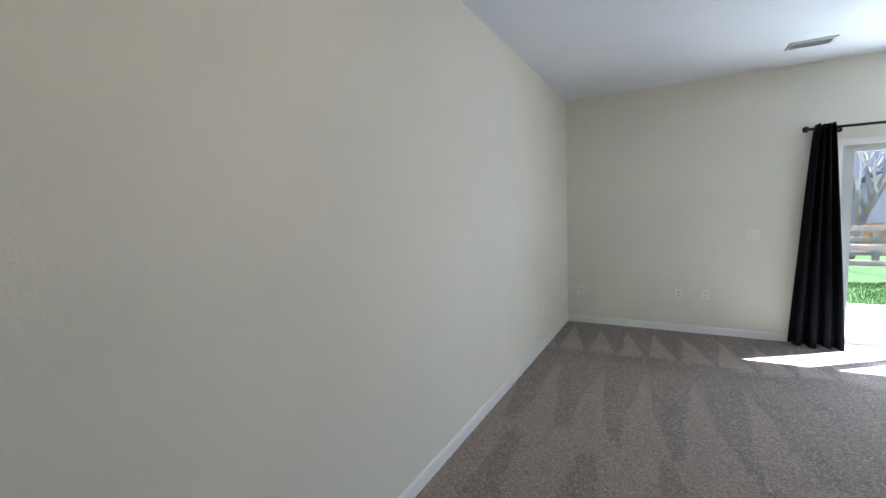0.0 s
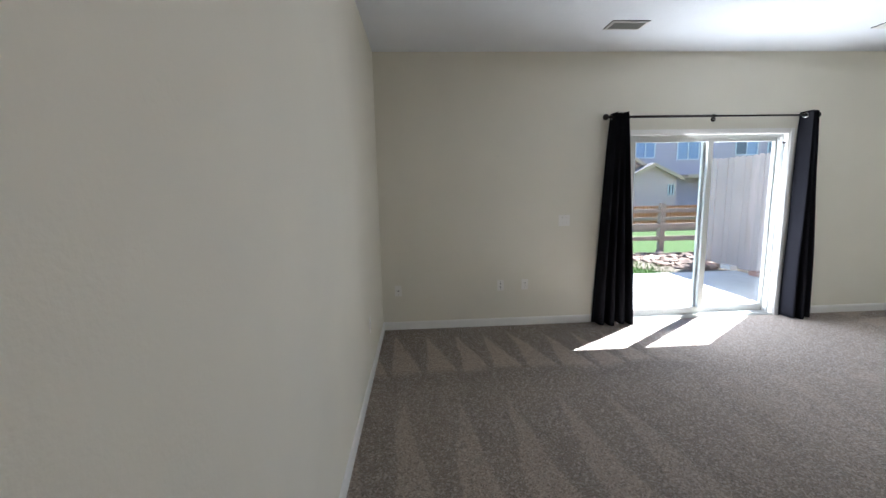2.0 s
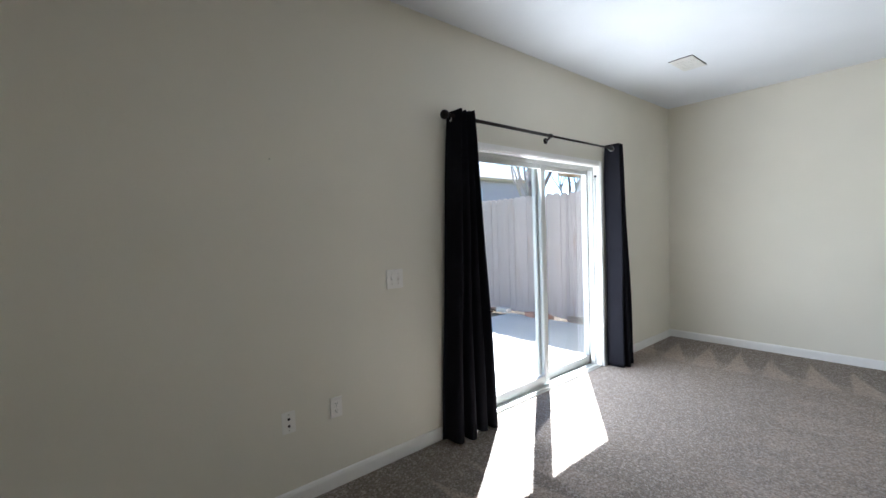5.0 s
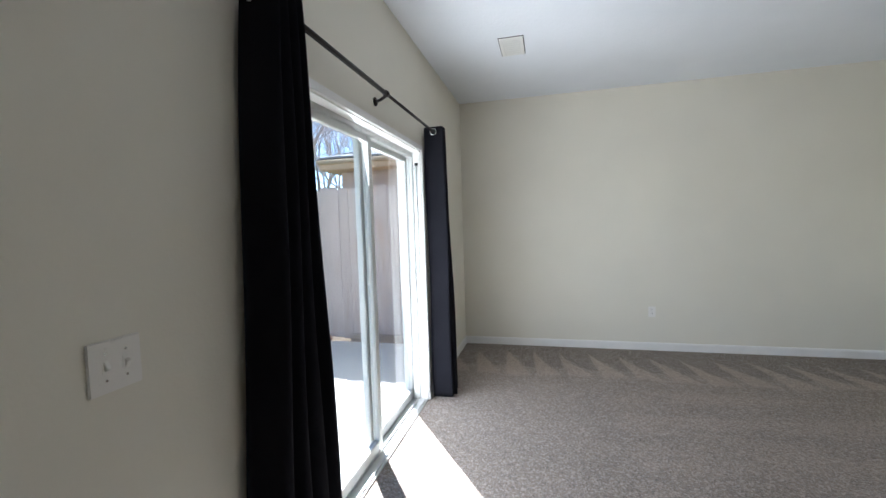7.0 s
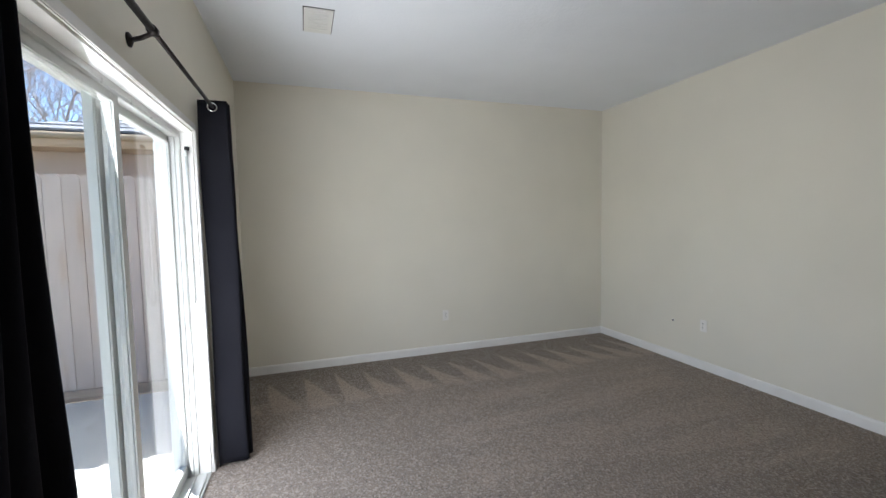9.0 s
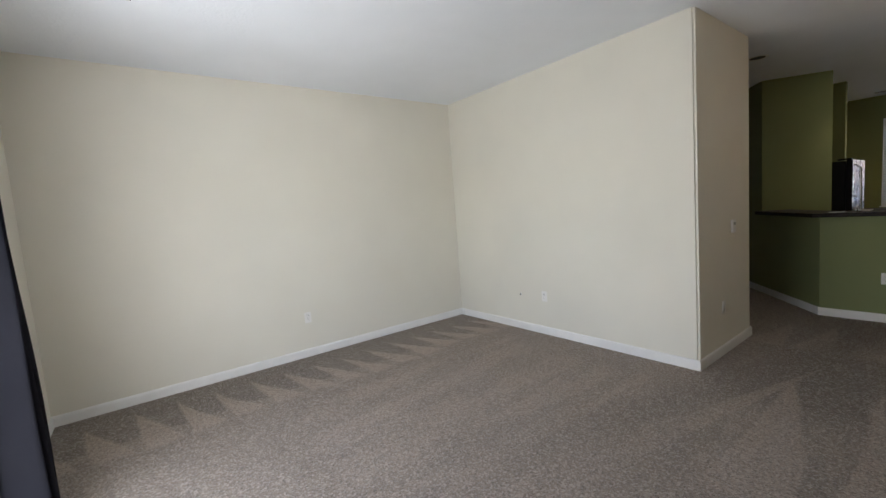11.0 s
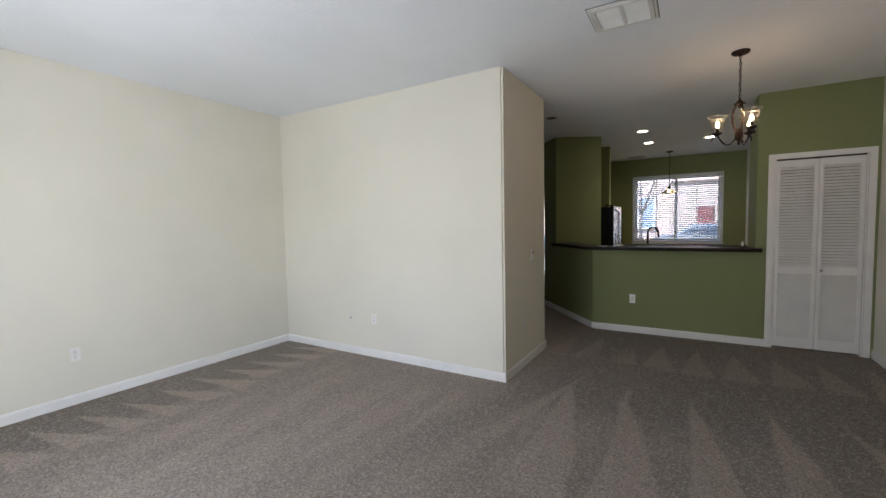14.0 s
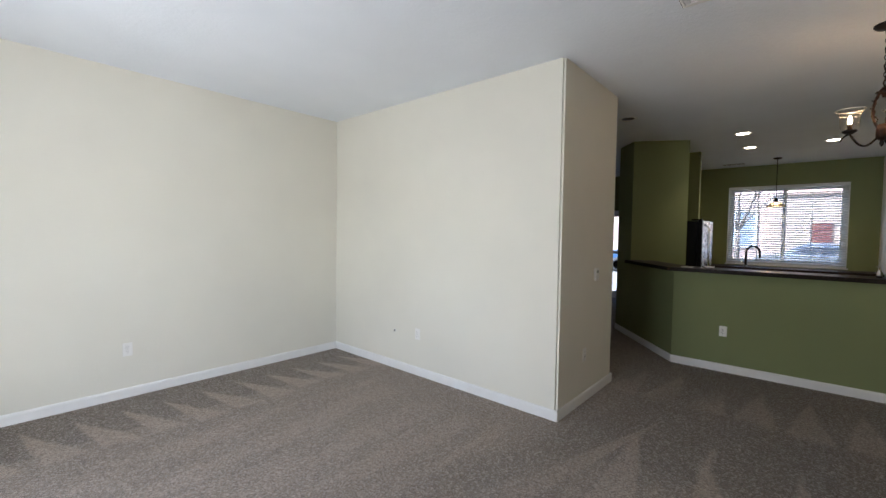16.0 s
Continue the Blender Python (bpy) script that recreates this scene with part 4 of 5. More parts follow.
for i in range(3):
    an = radians(-2 + 120 * i)
    ca, sa = math.cos(an), math.sin(an)
    R = 0.15

    def at(r, h, ca=ca, sa=sa):
        return (r * ca, r * sa, h)

    hoop = new("scroll")
    hoop.parent = ch
    pts = [at(0.012 + 0.031 * math.sin(math.pi * q / 14) ** 0.8 * (1 + 0.25 * (q / 14)), -0.405 - 0.25 * q / 14) for q in range(15)]
    part("band", tube(pts, 0.0075, 8), COPPER, hoop, smooth=True)
    part("vine", tube([at(0.024 + 0.026 * math.sin(math.pi * q / 20) + 0.016 * math.cos(q * 1.3) * 0.8, -0.42 - 0.20 * q / 20 + 0.010 * math.sin(q * 1.3)) for q in range(21)], 0.004, 6), BRONZE, hoop, smooth=True)
    arm = new("arm")
    arm.parent = ch
    pts = [at(0.022 + (R - 0.022) * q / 16, -0.705 - 0.055 * math.sin(math.pi * q / 16) + 0.045 * (q / 16) ** 2) for q in range(17)]
    part("bar", tube(pts, 0.006, 8), BRONZE, arm, smooth=True)
    part("curl", tube([at(R, -0.665), at(R + 0.018, -0.672), at(R + 0.036, -0.69), at(R + 0.042, -0.71)], [0.006, 0.006, 0.005, 0.003], 8), BRONZE, arm, smooth=True)
    c0 = at(R, 0)
    cup = new("lamp_cup")
    cup.parent = ch
    part("dish", lathe([(0.008, -0.668), (0.024, -0.66), (0.040, -0.648), (0.036, -0.640), (0.014, -0.636)], c0), BRONZE, cup, smooth=True)
    part("candle_sleeve", lathe([(0.013, -0.64), (0.013, -0.60)], c0, 14), COPPER, cup, smooth=True)
    g = part("glass", lathe([(0.034, -0.642), (0.047, -0.62), (0.051, -0.58), (0.052, -0.545), (0.058, -0.530), (0.074, -0.508), (0.072, -0.507), (0.056, -0.529), (0.0495, -0.546), (0.0485, -0.58), (0.044, -0.62)], c0, closed=False), CLEARCUP, cup, "clear flared glass cup", smooth=True)
    g.visible_shadow = False
    part("rim", tube([(c0[0] + 0.073 * math.cos(math.tau * q / 28), c0[1] + 0.073 * math.sin(math.tau * q / 28), -0.5075) for q in range(29)], 0.0022, 6, cap=False), RIMGLINT, cup, "rolled glass rim, its glint put into a pale metallic colour", smooth=True)
    part("collar_ring", tube([(c0[0] + 0.0535 * math.cos(math.tau * q / 28), c0[1] + 0.0535 * math.sin(math.tau * q / 28), -0.541) for q in range(29)], 0.0018, 6, cap=False), RIMGLINT, cup, smooth=True)
    part("bulb", lathe([(0.007, -0.60), (0.011, -0.588), (0.012, -0.575), (0.007, -0.555), (0.0015, -0.542)], c0, 14), BULB, cup, "lit flame-shaped bulb", smooth=True)
    lamp("chandelier_light", "POINT", pose(chx + c0[0], chy + c0[1], H - 0.50), 0.022, (1.0, 0.62, 0.38), shadow_soft_size=0.02)

# ---- outdoors: patio, ground, bed ----
G = -0.16
gb = bmesh.new()
bmesh.ops.create_grid(gb, x_segments=60, y_segments=60, size=1)
bmesh.ops.scale(gb, verts=gb.verts, vec=(600, 600, 1))
bmesh.ops.translate(gb, verts=gb.verts, vec=(0, 0, G))
structure("ground", gb, GROUND, "lawn, soil and pavement round the house")
structure("patio", boxes((-1.5, T + 0.002, G - 0.1, 6.21, 2.80, -0.10), bevel=0.01), PATIO, "sunlit pale concrete patio slab")

rnd = random.Random(5)
picket = None
fence = thing("privacy_fence", "weathered grey-brown cedar privacy fence with dog-eared pickets beside the patio", "fence", (6.27, 0, G))
y = 0.21
while y < 3.70:
    wdt = 0.135
    if picket is None:
        bm = bmesh.new()
        pr = [(0, 0.09), (wdt, 0.09), (wdt, 2.085), (wdt - 0.03, 2.125), (0.03, 2.125), (0, 2.085)]
        a = [bm.verts.new((-0.009, p, q)) for p, q in pr]
        b = [bm.verts.new((0.009, p, q)) for p, q in pr]
        bm.faces.new(a)
        bm.faces.new(b[::-1])
        for i in range(6):
            bm.faces.new((a[i], b[i], b[(i + 1) % 6], a[(i + 1) % 6]))
        bmesh.ops.recalc_face_normals(bm, faces=bm.faces)
        p0 = part("picket", bm, FENCEWOOD, fence)
        picket = p0.data
    else:
        p0 = new("picket", picket)
        p0.parent = fence
    p0.location = (rnd.uniform(-0.004, 0.004), y, rnd.uniform(-0.012, 0.018))
    p0.rotation_euler = (rnd.uniform(-0.0015, 0.0015), 0, rnd.uniform(-0.03, 0.03))
    y += wdt + rnd.uniform(0.002, 0.005)
for z in (0.35, 1.05, 1.78):
    part("fence_rail", boxes((0.012, 0.21, z - 0.045, 0.05, 3.90, z + 0.045)), FENCEWOOD, fence)
for yy in (0.26, 2.05, 3.84):
    part("fence_post", boxes((0.052, yy - 0.045, 0, 0.142, yy + 0.045, 1.95)), FENCEWOOD, fence)
for yy, ww, mat, nm, lb in ((2.80, 0.26, STONE_L, "concrete_block", "pale concrete block under the fence"), (1.92, 0.24, BRICK, "paving_brick", "reddish brick under the fence"), (2.19, 0.20, BRICK, "paving_brick", "reddish brick under the fence"), (3.30, 0.30, BRICK, "paving_brick", "reddish block at the end of the fence")):
    o = tagged(part(nm, boxes((6.10, yy, -0.10, 6.24, yy + ww, -0.025), bevel=0.008), mat), lb, "brick")
    if yy > 3.0:
        o.location.z = -0.06
tagged(part("kick_board", boxes((6.215, 0.22, -0.10, 6.245, 1.62, 0.0)), RAILWOOD), "pale board along the foot of the fence", "board")

# stones and logs of the planting bed
bed = bmesh.new()
for i in range(300):
    r = rnd.uniform(0.05, 0.15)
    px, py = rnd.uniform(4.6, 7.6), rnd.uniform(3.3, 5.15)
    if px < 5.1 + (5.15 - py) * 0.2 and py < 4.3:
        continue
    q = bmesh.ops.create_icosphere(bed, subdivisions=1, radius=1)
    m = Matrix.LocRotScale((px, py, G + 0.02), Euler((rnd.uniform(-0.3, 0.3), rnd.uniform(-0.3, 0.3), rnd.uniform(0, 3))), (r * 1.5, r * 0.8, r * 0.35))
    bmesh.ops.transform(bed, matrix=m, verts=q["verts"])
    for v in q["verts"]:
        v.co += Vector((rnd.uniform(-1, 1), rnd.uniform(-1, 1), rnd.uniform(-0.5, 0.5))) * r * 0.15
tagged(part("bed_stones", bed, STONE), "flat brown stones covering the planting bed", kind="stuff")
lawn = []
gv, gf = [], []
for i in range(9000):
    px, py = rnd.uniform(0.5, 5.6), rnd.uniform(2.9, 5.1)
    if px > 5.1 + rnd.uniform(-0.3, 0.3):
        continue
    h, a = rnd.uniform(0.03, 0.07), rnd.uniform(0, 3.14)
    dx, dy = 0.006 * math.cos(a), 0.006 * math.sin(a)
    n0 = len(gv)
    gv += [(px - dx, py - dy, G), (px + dx, py + dy, G), (px + rnd.uniform(-0.02, 0.02), py + rnd.uniform(-0.02, 0.02), G + h)]
    gf.append((n0, n0 + 1, n0 + 2))
me = bpy.data.meshes.new("grass")
me.from_pydata(gv, [], gf)
BLADE = plain("grass_blade", (0.08, 0.155, 0.03), 0.8, 0, 0.3, 3)
BLADE.node_tree.nodes["Principled BSDF"].inputs["Specular IOR Level"].default_value = 0.08
me.materials.append(BLADE)
tagged(new("grass", me), "short green lawn grass beside the patio", kind="stuff")

sr = thing("split_rail_fence", "weathered split-rail fence with three rails", "fence", (0, 5.30, G))
for x in (1.2, 3.75, 6.28, 8.8, 11.3):
    part("rail_post", boxes((x - 0.065, -0.06, 0, x + 0.065, 0.06, 1.22), bevel=0.012), RAILWOOD, sr)
for x0, x1 in ((-1.3, 1.2), (1.2, 3.75), (3.75, 6.28), (6.28, 8.8), (8.8, 11.3)):
    for z in (0.36, 0.67, 1.03):
        jz = rnd.uniform(-0.015, 0.015)
        t = boxes((x0 - 0.05, -0.035, z - 0.055 + jz, x1 + 0.05, 0.035, z + 0.055), bevel=0.015)
        part("rail", t, RAILWOOD, sr)
sr2 = thing("split_rail_fence", "far split-rail fence across the common lawn", "fence", (0, 8.2, G))
for x in (5.5, 8.0, 10.5, 13.0, 15.5):
    part("rail_post", boxes((x - 0.06, -0.06, 0, x + 0.06, 0.06, 0.75), bevel=0.012), RAILWOOD, sr2)
for z in (0.25, 0.6):
    part("rail", boxes((4, -0.03, z - 0.05, 17, 0.03, z + 0.05), bevel=0.01), RAILWOOD, sr2)
cf = thing("cedar_fence", "low sunlit orange cedar fence in the distance", "fence", (0, 10.5, G))
for i in range(64):
    bm = boxes((3.5 + i * 0.15, -0.012, 0.02, 3.5 + i * 0.15 + 0.14, 0.012, 0.88))
    part("board", bm, CEDAR, cf)
part("fence_rail", boxes((3.5, 0.014, 0.3, 13.1, 0.05, 0.38), (3.5, 0.014, 0.68, 13.1, 0.05, 0.76)), CEDAR, cf)


def pane_window(name, parent, x, y, z0, z1, wdt, left, right, facing=-1, frame=0.06):
    """A two-light window on a wall that faces the y axis."""
    w = new(name)
    w.parent = parent
    f = frame
    ya, yb = sorted((y, y + facing * 0.06))
    part("frame", boxes((x - f, ya, z0 - f, x, yb, z1 + f), (x + wdt, ya, z0 - f, x + wdt + f, yb, z1 + f), (x, ya, z0 - f, x + wdt, yb, z0), (x, ya, z1, x + wdt, yb, z1 + f), (x + wdt / 2 - 0.03, ya, z0, x + wdt / 2 + 0.03, yb, z1)), VINYL, w)
    ya, yb = sorted((y, y + facing * 0.02))
    part("pane", boxes((x, ya, z0, x + wdt / 2 - 0.03, yb, z1)), left, w)
    part("pane", boxes((x + wdt / 2 + 0.03, ya, z0, x + wdt, yb, z1)), right, w)


def gable_mass(parent, x0, x1, y0, y1, z0, ze, zr, wall, roof, over=0.35, label=""):
    """Walls with a gable that faces the y axis, a roof of two slabs and its fascia."""
    xm = (x0 + x1) / 2
    bm = bmesh.new()
    prof = [(x0, z0), (x1, z0), (x1, ze), (xm, zr), (x0, ze)]
    a = [bm.verts.new((x, y0, z)) for x, z in prof]
    b = [bm.verts.new((x, y1, z)) for x, z in prof]
    bm.faces.new(a)
    bm.faces.new(b[::-1])
    for i in range(5):
        bm.faces.new((a[i], b[i], b[(i + 1) % 5], a[(i + 1) % 5]))
    bmesh.ops.recalc_face_normals(bm, faces=bm.faces)
    part("wall", bm, wall, parent, label)
    s = (zr - ze) / (xm - x0)
    for sg in (-1, 1):
        xe = xm + sg * (xm - x0 + over)
        z_e = zr - s * (xm - x0 + over)
        bm = bmesh.new()
        v = [bm.verts.new((q, yy, zq + h)) for yy in (y0 - over, y1 + over) for q, zq, h in ((xm, zr, 0.02), (xe, z_e, 0.02), (xe, z_e, 0.14), (xm, zr, 0.14))]
        for f in ((0, 1, 2, 3), (7, 6, 5, 4), (0, 4, 5, 1), (1, 5, 6, 2), (2, 6, 7, 3), (3, 7, 4, 0)):
            bm.faces.new([v[i] for i in f])
        bmesh.ops.recalc_face_normals(bm, faces=bm.faces)
        part("roof", bm, roof, parent)
        bm = bmesh.new()
        v = [bm.verts.new((q, yy, zq + h)) for yy in (y0 - over - 0.03, y0 - over - 0.004) for q, zq, h in ((xm, zr, -0.08), (xe, z_e, -0.08), (xe, z_e, 0.13), (xm, zr, 0.13))]
        for f in ((0, 1, 2, 3), (7, 6, 5, 4), (0, 4, 5, 1), (1, 5, 6, 2), (2, 6, 7, 3), (3, 7, 4, 0)):
            bm.faces.new([v[i] for i in f])
        bmesh.ops.recalc_face_normals(bm, faces=bm.faces)
        part("fascia", bm, FASCIA, parent)


h1 = thing("house", "two-storey grey-lilac house with blue windows and front gables", "house", (0, 0, G - 0.3))
z = 0.46
part("wall", boxes((6.0, 23.0, 0, 34.0, 31.0, 5.75 + z)), SIDING, h1)
part("fascia", boxes((5.6, 22.6, 5.70 + z, 34.4, 22.66, 5.95 + z)), FASCIA, h1)
bm = bmesh.new()
v = [bm.verts.new(c) for c in ((5.6, 22.6, 5.9 + z), (34.4, 22.6, 5.9 + z), (34.4, 27, 8.0 + z), (5.6, 27, 8.0 + z), (5.6, 31.4, 5.9 + z), (34.4, 31.4, 5.9 + z))]
for f in ((0, 1, 2, 3), (3, 2, 5, 4), (0, 3, 4), (1, 5, 2), (0, 4, 5, 1)):
    bm.faces.new([v[i] for i in f])
bmesh.ops.recalc_face_normals(bm, faces=bm.faces)
part("roof", bm, SHINGLE, h1)
pane_window("window", h1, 15.1, 23.0, 3.35 + z, 4.72 + z, 1.25, SKYPANE, SKYPANE)
pane_window("window", h1, 18.0, 23.0, 3.20 + z, 4.72 + z, 1.45, SKYPANE, SKYPANE)
pane_window("window", h1, 22.1, 23.0, 3.45 + z, 4.95 + z, 1.5, DARKPANE, SKYPANE)
pane_window("window", h1, 24.4, 23.0, 3.45 + z, 4.95 + z, 1.5, DARKPANE, SKYPANE)
part("garage_door", boxes((20.4, 22.9, 0.0, 22.6, 22.99, 1.45 + z)), DARKPANE, h1)
part("porch_roof", boxes((17.9, 21.6, 2.0 + z, 34.2, 23.0, 2.12 + z), (17.9, 21.58, 1.92 + z, 34.2, 21.6, 2.14 + z)), FASCIA, h1)
h2 = thing("garage", "pale siding garage with a tan-trimmed gable in front of the house", "garage", (0, 0, G - 0.3))
gable_mass(h2, 13.3, 16.5, 20.6, 22.9, 0, 1.95 + z, 2.72 + z, SIDING2, DARKROOF, 0.3)
pane_window("window", h2, 16.0, 20.6, 0.9 + z, 1.5 + z, 0.3, DARKPANE, DARKPANE, -1, 0.05)
h3 = thing("garage", "wider pale siding garage with a tan-trimmed gable and round vent", "garage", (0, 0, G - 0.3))
gable_mass(h3, 9.4, 15.4, 21.2, 22.95, 0, 2.25 + z, 3.95 + z, SIDING2, DARKROOF, 0.35)
f = lathe([(0.3, 0), (0.3, 0.04), (0.24, 0.05)])
bmesh.ops.rotate(f, verts=f.verts, matrix=Matrix.Rotation(radians(90), 3, "X"))
bmesh.ops.translate(f, verts=f.verts, vec=(12.4, 21.2, 3.2 + z))
part("gable_vent", f, SKYPANE, h3)
pane_window("window", h3, 12.9, 21.2, 0.9 + z, 1.7 + z, 0.6, DARKPANE, VINYL, -1, 0.06)

# neighbour behind the fence
nb = thing("house", "one-storey pink stucco house with grey shingle roof behind the fence", "house", (0, 0, G - 0.22))
part("wall", boxes((9.2, -6.0, 0, 15.5, 3.2, 3.0)), STUCCO, nb)
part("soffit", boxes((8.75, -6.4, 2.98, 15.9, 3.45, 3.03)), FASCIA, nb)
part("fascia", boxes((8.73, -6.4, 3.0, 8.76, 3.45, 3.17), (8.76, 3.42, 3.0, 15.9, 3.45, 3.17)), FASCIA, nb)
part("gutter", tube([(8.70, -6.4, 3.13), (8.70, 3.45, 3.13)], 0.05, 8), FASCIA, nb, smooth=True)
for i in range(9):
    x0, x1 = 8.68 + i * 0.40, 8.68 + (i + 1) * 0.40 + 0.03
    bm = bmesh.new()
    ze, zf = 3.19 + (x0 - 8.68) * 0.34, 3.19 + (x1 - 8.68) * 0.34
    hip = (x0 - 8.68) * 0.9
    v = [bm.verts.new(c) for c in ((x0, -6.4, ze), (x1, -6.4, zf), (x1, 3.45 - hip - 0.3, zf), (x0, 3.45 - hip, ze), (x0, -6.4, ze + 0.03), (x1, -6.4, zf + 0.012), (x1, 3.45 - hip - 0.3, zf + 0.012), (x0, 3.45 - hip, ze + 0.03))]
    for f in ((0, 3, 2, 1), (4, 5, 6, 7), (0, 4, 7, 3), (1, 2, 6, 5), (3, 7, 6, 2), (0, 1, 5, 4)):
        bm.faces.new([v[i2] for i2 in f])
    part("shingle_course", bm, SHINGLE, nb)
bm = bmesh.new()
v = [bm.verts.new(c) for c in ((8.68, 3.45, 3.18), (15.9, 3.45, 3.18), (12.25, -0.15, 4.36))]
bm.faces.new(v)
part("hip_roof", bm, SHINGLE, nb)


# ---- trees ----
def tree(name, at, seed, height, girth, label, levels=5, spread=0.6, lean=(0, 0), bole=0.25):
    rr = random.Random(seed)
    t = thing(name, label, "tree", at)
    trunk, twigs = bmesh.new(), bmesh.new()

    def grow(p, d, length, r, level):
        pts, rad = [p], [r]
        n = 4
        for i in range(n):
            d = (d + Vector((rr.uniform(-1, 1), rr.uniform(-1, 1), rr.uniform(-0.6, 0.8))) * 0.17).normalized()
            p = p + d * length / n
            pts.append(p)
            rad.append(r * (1 - 0.42 * (i + 1) / n))
        tube(pts, rad, 8 if level < 2 else 4, trunk if level < 2 else twigs, cap=level < 2)
        if level >= levels:
            return
        for k in range(rr.randint(2, 3) + (2 <= level <= 4) + (2 if level == 0 else 0)):
            i = n if k == 0 else rr.randint(2, n)
            q = Vector((rr.uniform(-1, 1), rr.uniform(-1, 1), rr.uniform(-0.1, 0.7)))
            if k == 0:
                q *= 0.35
            grow(pts[i], (d + q * (spread + 0.12 * level)).normalized(), length * rr.uniform(0.66, 0.86), rad[i] * (0.92 if k == 0 else 0.72), level + 1)

    grow(Vector((0, 0, 0)), Vector((lean[0], lean[1], 1)).normalized(), height * bole, girth, 0)
    part("trunk", trunk, BARK, t, smooth=True)
    part("crown", twigs, plain("twig_bark_" + str(seed), (0.40, 0.34, 0.31), 0.9, 0, 0.2, 8), t, "bare leafless twigs")
    return t


tree("tree", (11.0, 6.2, G), 4, 9.4, 0.17, "bare spring tree with pale branches behind the fence", 7, 0.8)
tree("tree", (14.2, 6.6, G), 11, 8.0, 0.13, "slender bare tree with a bright twiggy crown", 7, 0.8)
tree("tree", (5.3, 9.2, G), 21, 6.5, 0.12, "leaning bare tree with light branches on the common lawn", 6, 0.8, (0.35, 0.0))
tree("tree", (17.0, 6.6, G), 31, 10.5, 0.14, "tall bare tree rising over the neighbouring roof", 7, 0.8)
tree("tree", (16.5, 4.0, G), 45, 10.0, 0.12, "bare tree with many fine branches against the sky", 7, 0.8)
tree("street_tree", (0.6, -15.5, G), 7, 6.5, 0.09, "bare street tree in front of the kitchen window", 7, 0.85)
tree("street_tree", (3.3, -18.5, G), 17, 7.5, 0.10, "bare street tree across the road", 6, 0.8)

# ---- street side ----
h4 = thing("house", "pale townhouse across the street with a red front door", "house", (0, 0, G))
part("wall", boxes((-14, -34, 0, 22, -27, 7.2)), SIDING2, h4)
part("porch_wall", boxes((-1.6, -26.98, 0, 2.6, -25.8, 3.6)), STUCCO, h4)
part("porch_roof", boxes((-1.7, -27.0, 3.6, 2.7, -25.7, 3.70)), SIDING2, h4)
part("front_door", boxes((0.62, -25.79, 0.1, 1.30, -25.74, 2.3), bevel=0.01), REDDOOR, h4)
for x in (-8.0, -4.5, 3.4, 8.0, 12.0):
    pane_window("window", h4, x, -26.99, 1.2, 2.9, 1.6, SKYPANE, SKYPANE, 1, 0.1)
    pane_window("window", h4, x, -26.99, 4.4, 5.9, 1.6, SKYPANE, DARKPANE, 1, 0.1)
bm = bmesh.new()
v = [bm.verts.new(c) for c in ((-14.5, -26.5, 7.2), (22.5, -26.5, 7.2), (22.5, -30.5, 9.2), (-14.5, -30.5, 9.2), (-14.5, -34.5, 7.2), (22.5, -34.5, 7.2))]
for f in ((0, 1, 2, 3), (3, 2, 5, 4), (0, 3, 4), (1, 5, 2), (0, 4, 5, 1)):
    bm.faces.new([v[i] for i in f])
part("roof", bm, SHINGLE, h4)
structure("pavement", boxes((-40, -13.2, G - 0.1, 40, -11.8, G + 0.03), (-40, -24.0, G - 0.1, 40, -22.5, G + 0.12)), PATIO, "pale concrete footpaths along the street")


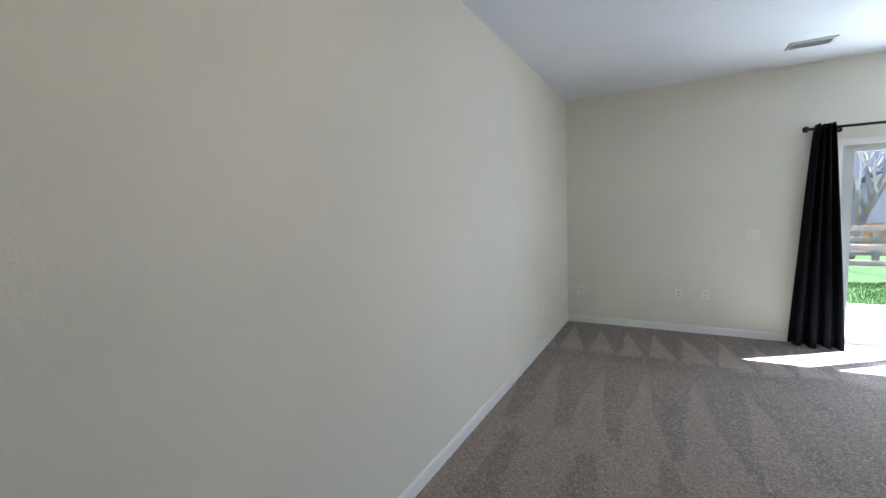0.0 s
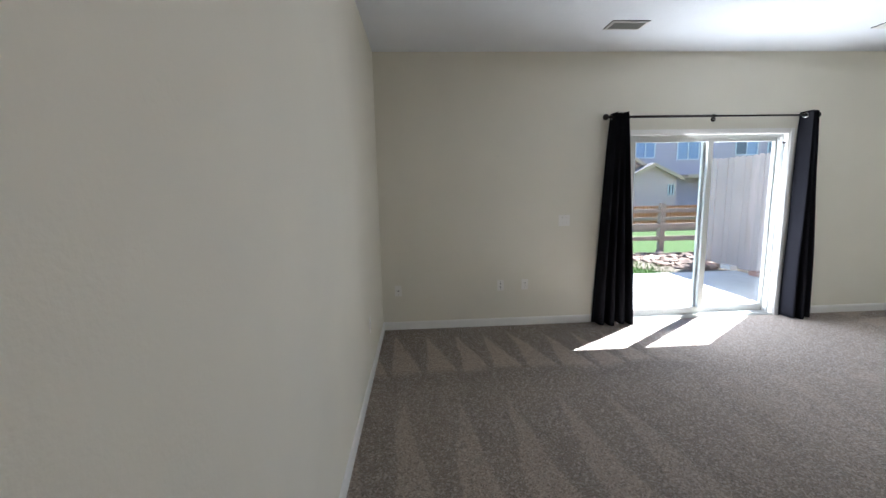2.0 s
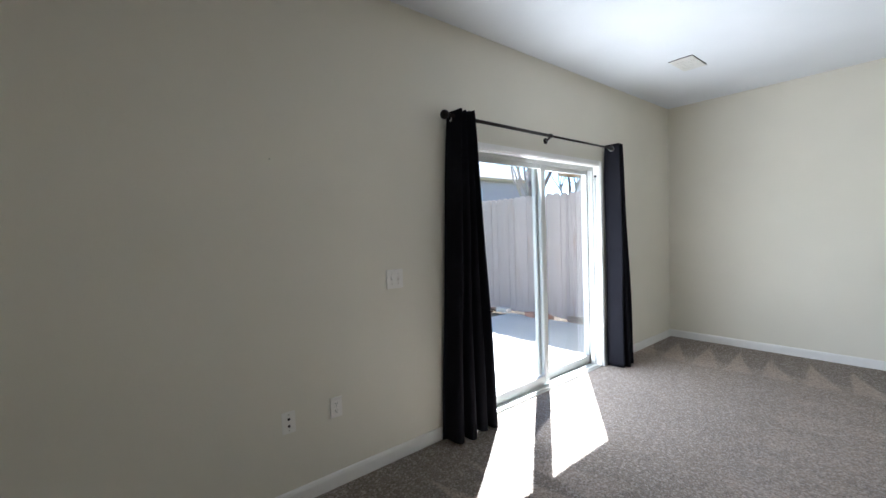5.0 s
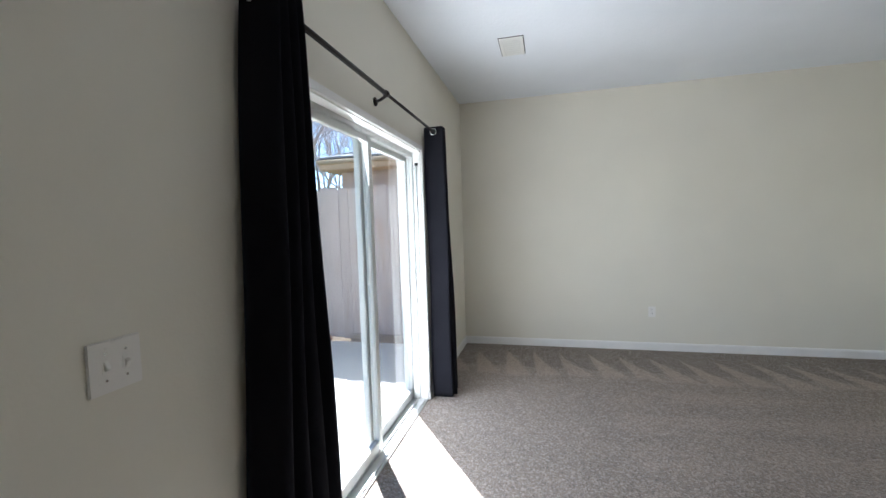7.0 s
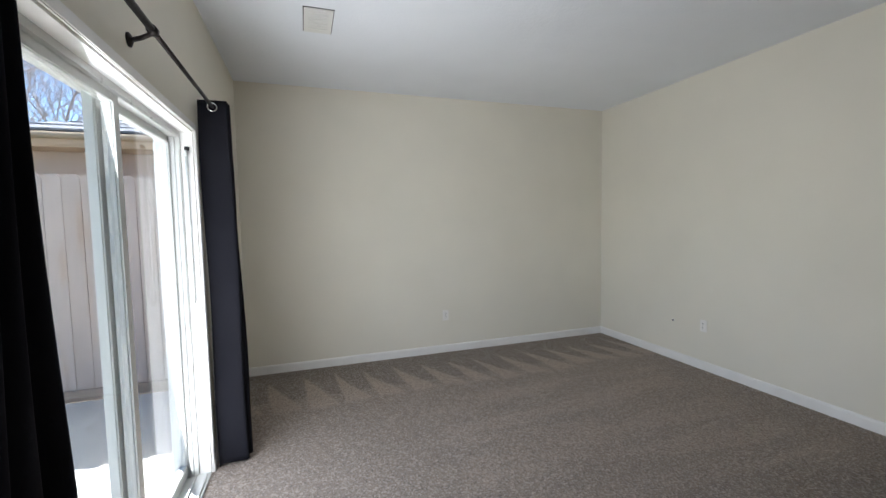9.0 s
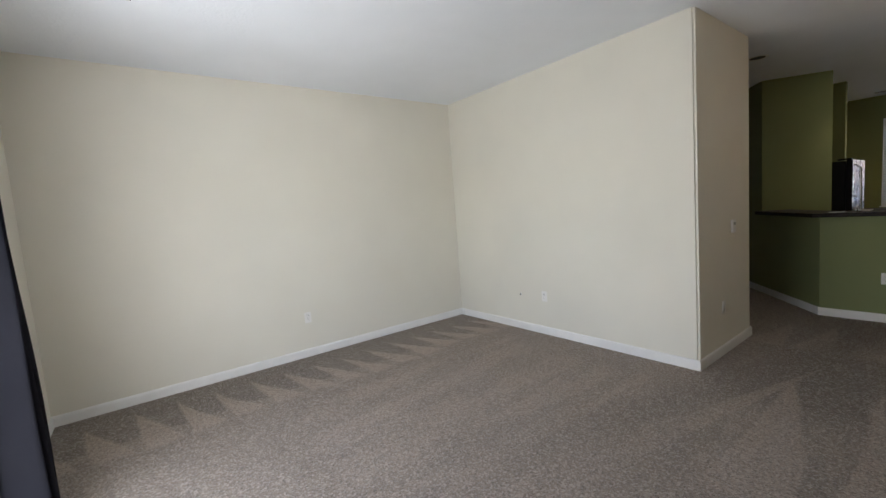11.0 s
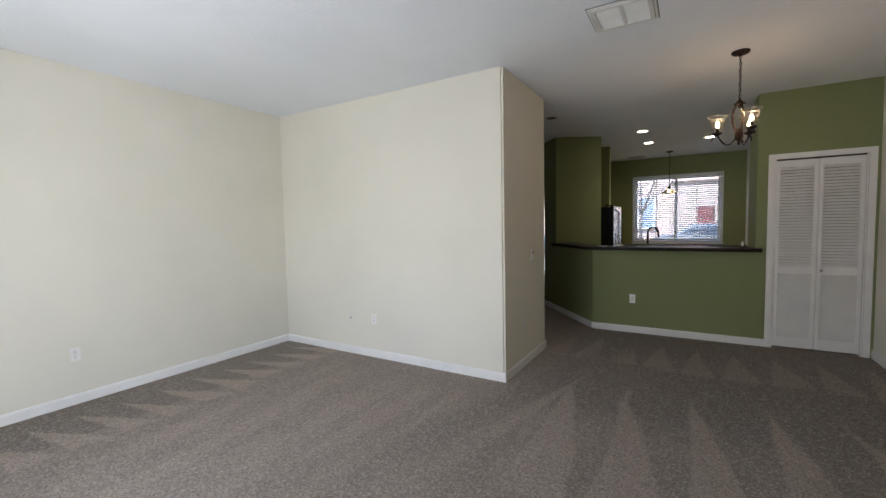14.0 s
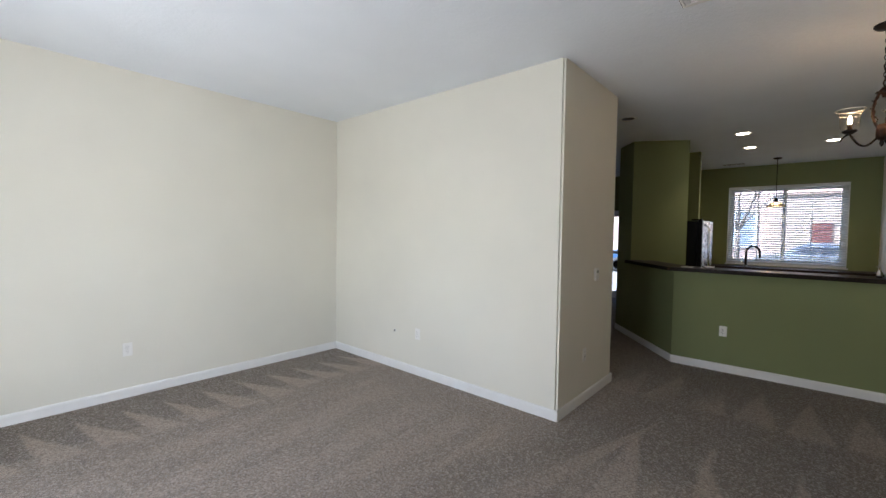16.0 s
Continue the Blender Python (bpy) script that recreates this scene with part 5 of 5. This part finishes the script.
def car(at, rz, paint_mat, label):
    c = thing("car", label, "car", at, rz=rz)
    bm = bmesh.new()
    prof = [(-2.2, 0.35), (-2.15, 0.80), (-1.7, 0.95), (-1.2, 1.02), (-0.6, 1.42), (0.7, 1.45), (1.35, 1.05), (2.0, 0.98), (2.2, 0.80), (2.2, 0.35)]
    sides = []
    for y, k in ((-0.86, 0.90), (-0.88, 1.0), (0.88, 1.0), (0.86, 0.90)):
        sides.append([bm.verts.new((x, y * (0.84 if z > 1.2 else 1), z)) for x, z in prof])
    for a, b in zip(sides[1:2], sides[2:3]):
        for i in range(len(prof)):
            j = (i + 1) % len(prof)
            bm.faces.new((a[i], a[j], b[j], b[i]))
    bm.faces.new(sides[1][::-1])
    bm.faces.new(sides[2])
    for s in (sides[0], sides[3]):
        for q in s:
            bm.verts.remove(q)
    bmesh.ops.recalc_face_normals(bm, faces=bm.faces)
    bmesh.ops.bevel(bm, geom=list(bm.edges), offset=0.04, segments=2, affect="EDGES")
    part("body", bm, paint_mat, c)
    for sg in (-1, 1):
        bm = bmesh.new()
        pr = [(-1.05, 1.04), (-0.55, 1.36), (0.62, 1.38), (1.15, 1.06)]
        yy = sg * 0.885
        bm.faces.new([bm.verts.new((x, yy * (1.0 if z < 1.2 else 0.86), z)) for x, z in pr])
        part("side_window", bm, DARKPANE, c)
    for x in (-1.35, 1.35):
        for sg in (-1, 1):
            wh = new("wheel")
            wh.parent = c
            f = lathe([(0.2, 0), (0.31, 0.01), (0.33, 0.05), (0.33, 0.16), (0.31, 0.2), (0.2, 0.21)])
            bmesh.ops.rotate(f, verts=f.verts, matrix=Matrix.Rotation(radians(90), 3, "X"))
            bmesh.ops.translate(f, verts=f.verts, vec=(x, sg * 0.80 + 0.1, 0.33))
            part("tyre", f, RUBBER, wh, smooth=True)
            f = lathe([(0.19, -0.005), (0.17, 0.02), (0.05, 0.03), (0.05, 0.18), (0.17, 0.19), (0.19, 0.215)])
            bmesh.ops.rotate(f, verts=f.verts, matrix=Matrix.Rotation(radians(90), 3, "X"))
            bmesh.ops.translate(f, verts=f.verts, vec=(x, sg * 0.80 + 0.105, 0.33))
            part("rim", f, STAINLESS, wh, smooth=True)
    return c


car((0.8, -20.8, G), 0, CARSILVER, "silver saloon car parked along the far kerb")
car((6.4, -20.9, G), 180, CARBLUE, "dark blue saloon car parked along the far kerb")
for x, y, s, sd in ((3.9, -24.6, 0.7, 1), (-0.9, -24.7, 0.6, 2), (2.2, -11.6, 0.45, 3)):
    o = thing("shrub", "low rounded green shrub beside the footpath", "shrub", (x, y, G))
    rr = random.Random(sd)
    vv, ff = [], []
    for i in range(1400):
        d = Vector((rr.gauss(0, 1), rr.gauss(0, 1), rr.gauss(0, 1))).normalized() * s * rr.uniform(0.6, 1) ** 0.5
        d.z = abs(d.z) * 0.9
        a = Vector((rr.uniform(-1, 1), rr.uniform(-1, 1), rr.uniform(-1, 1))) * 0.035
        b = Vector((rr.uniform(-1, 1), rr.uniform(-1, 1), rr.uniform(-1, 1))) * 0.035
        n0 = len(vv)
        vv += [tuple(d + a), tuple(d + b), tuple(d - a), tuple(d - b)]
        ff.append((n0, n0 + 1, n0 + 2, n0 + 3))
    me = bpy.data.meshes.new("leaves")
    me.from_pydata(vv, [], ff)
    me.materials.append(HEDGE)
    lf = new("leaves", me)
    lf.parent = o
    part("stem", tube([(0, 0, 0), (0, 0, s * 0.6)], 0.03, 6), BARK, o)
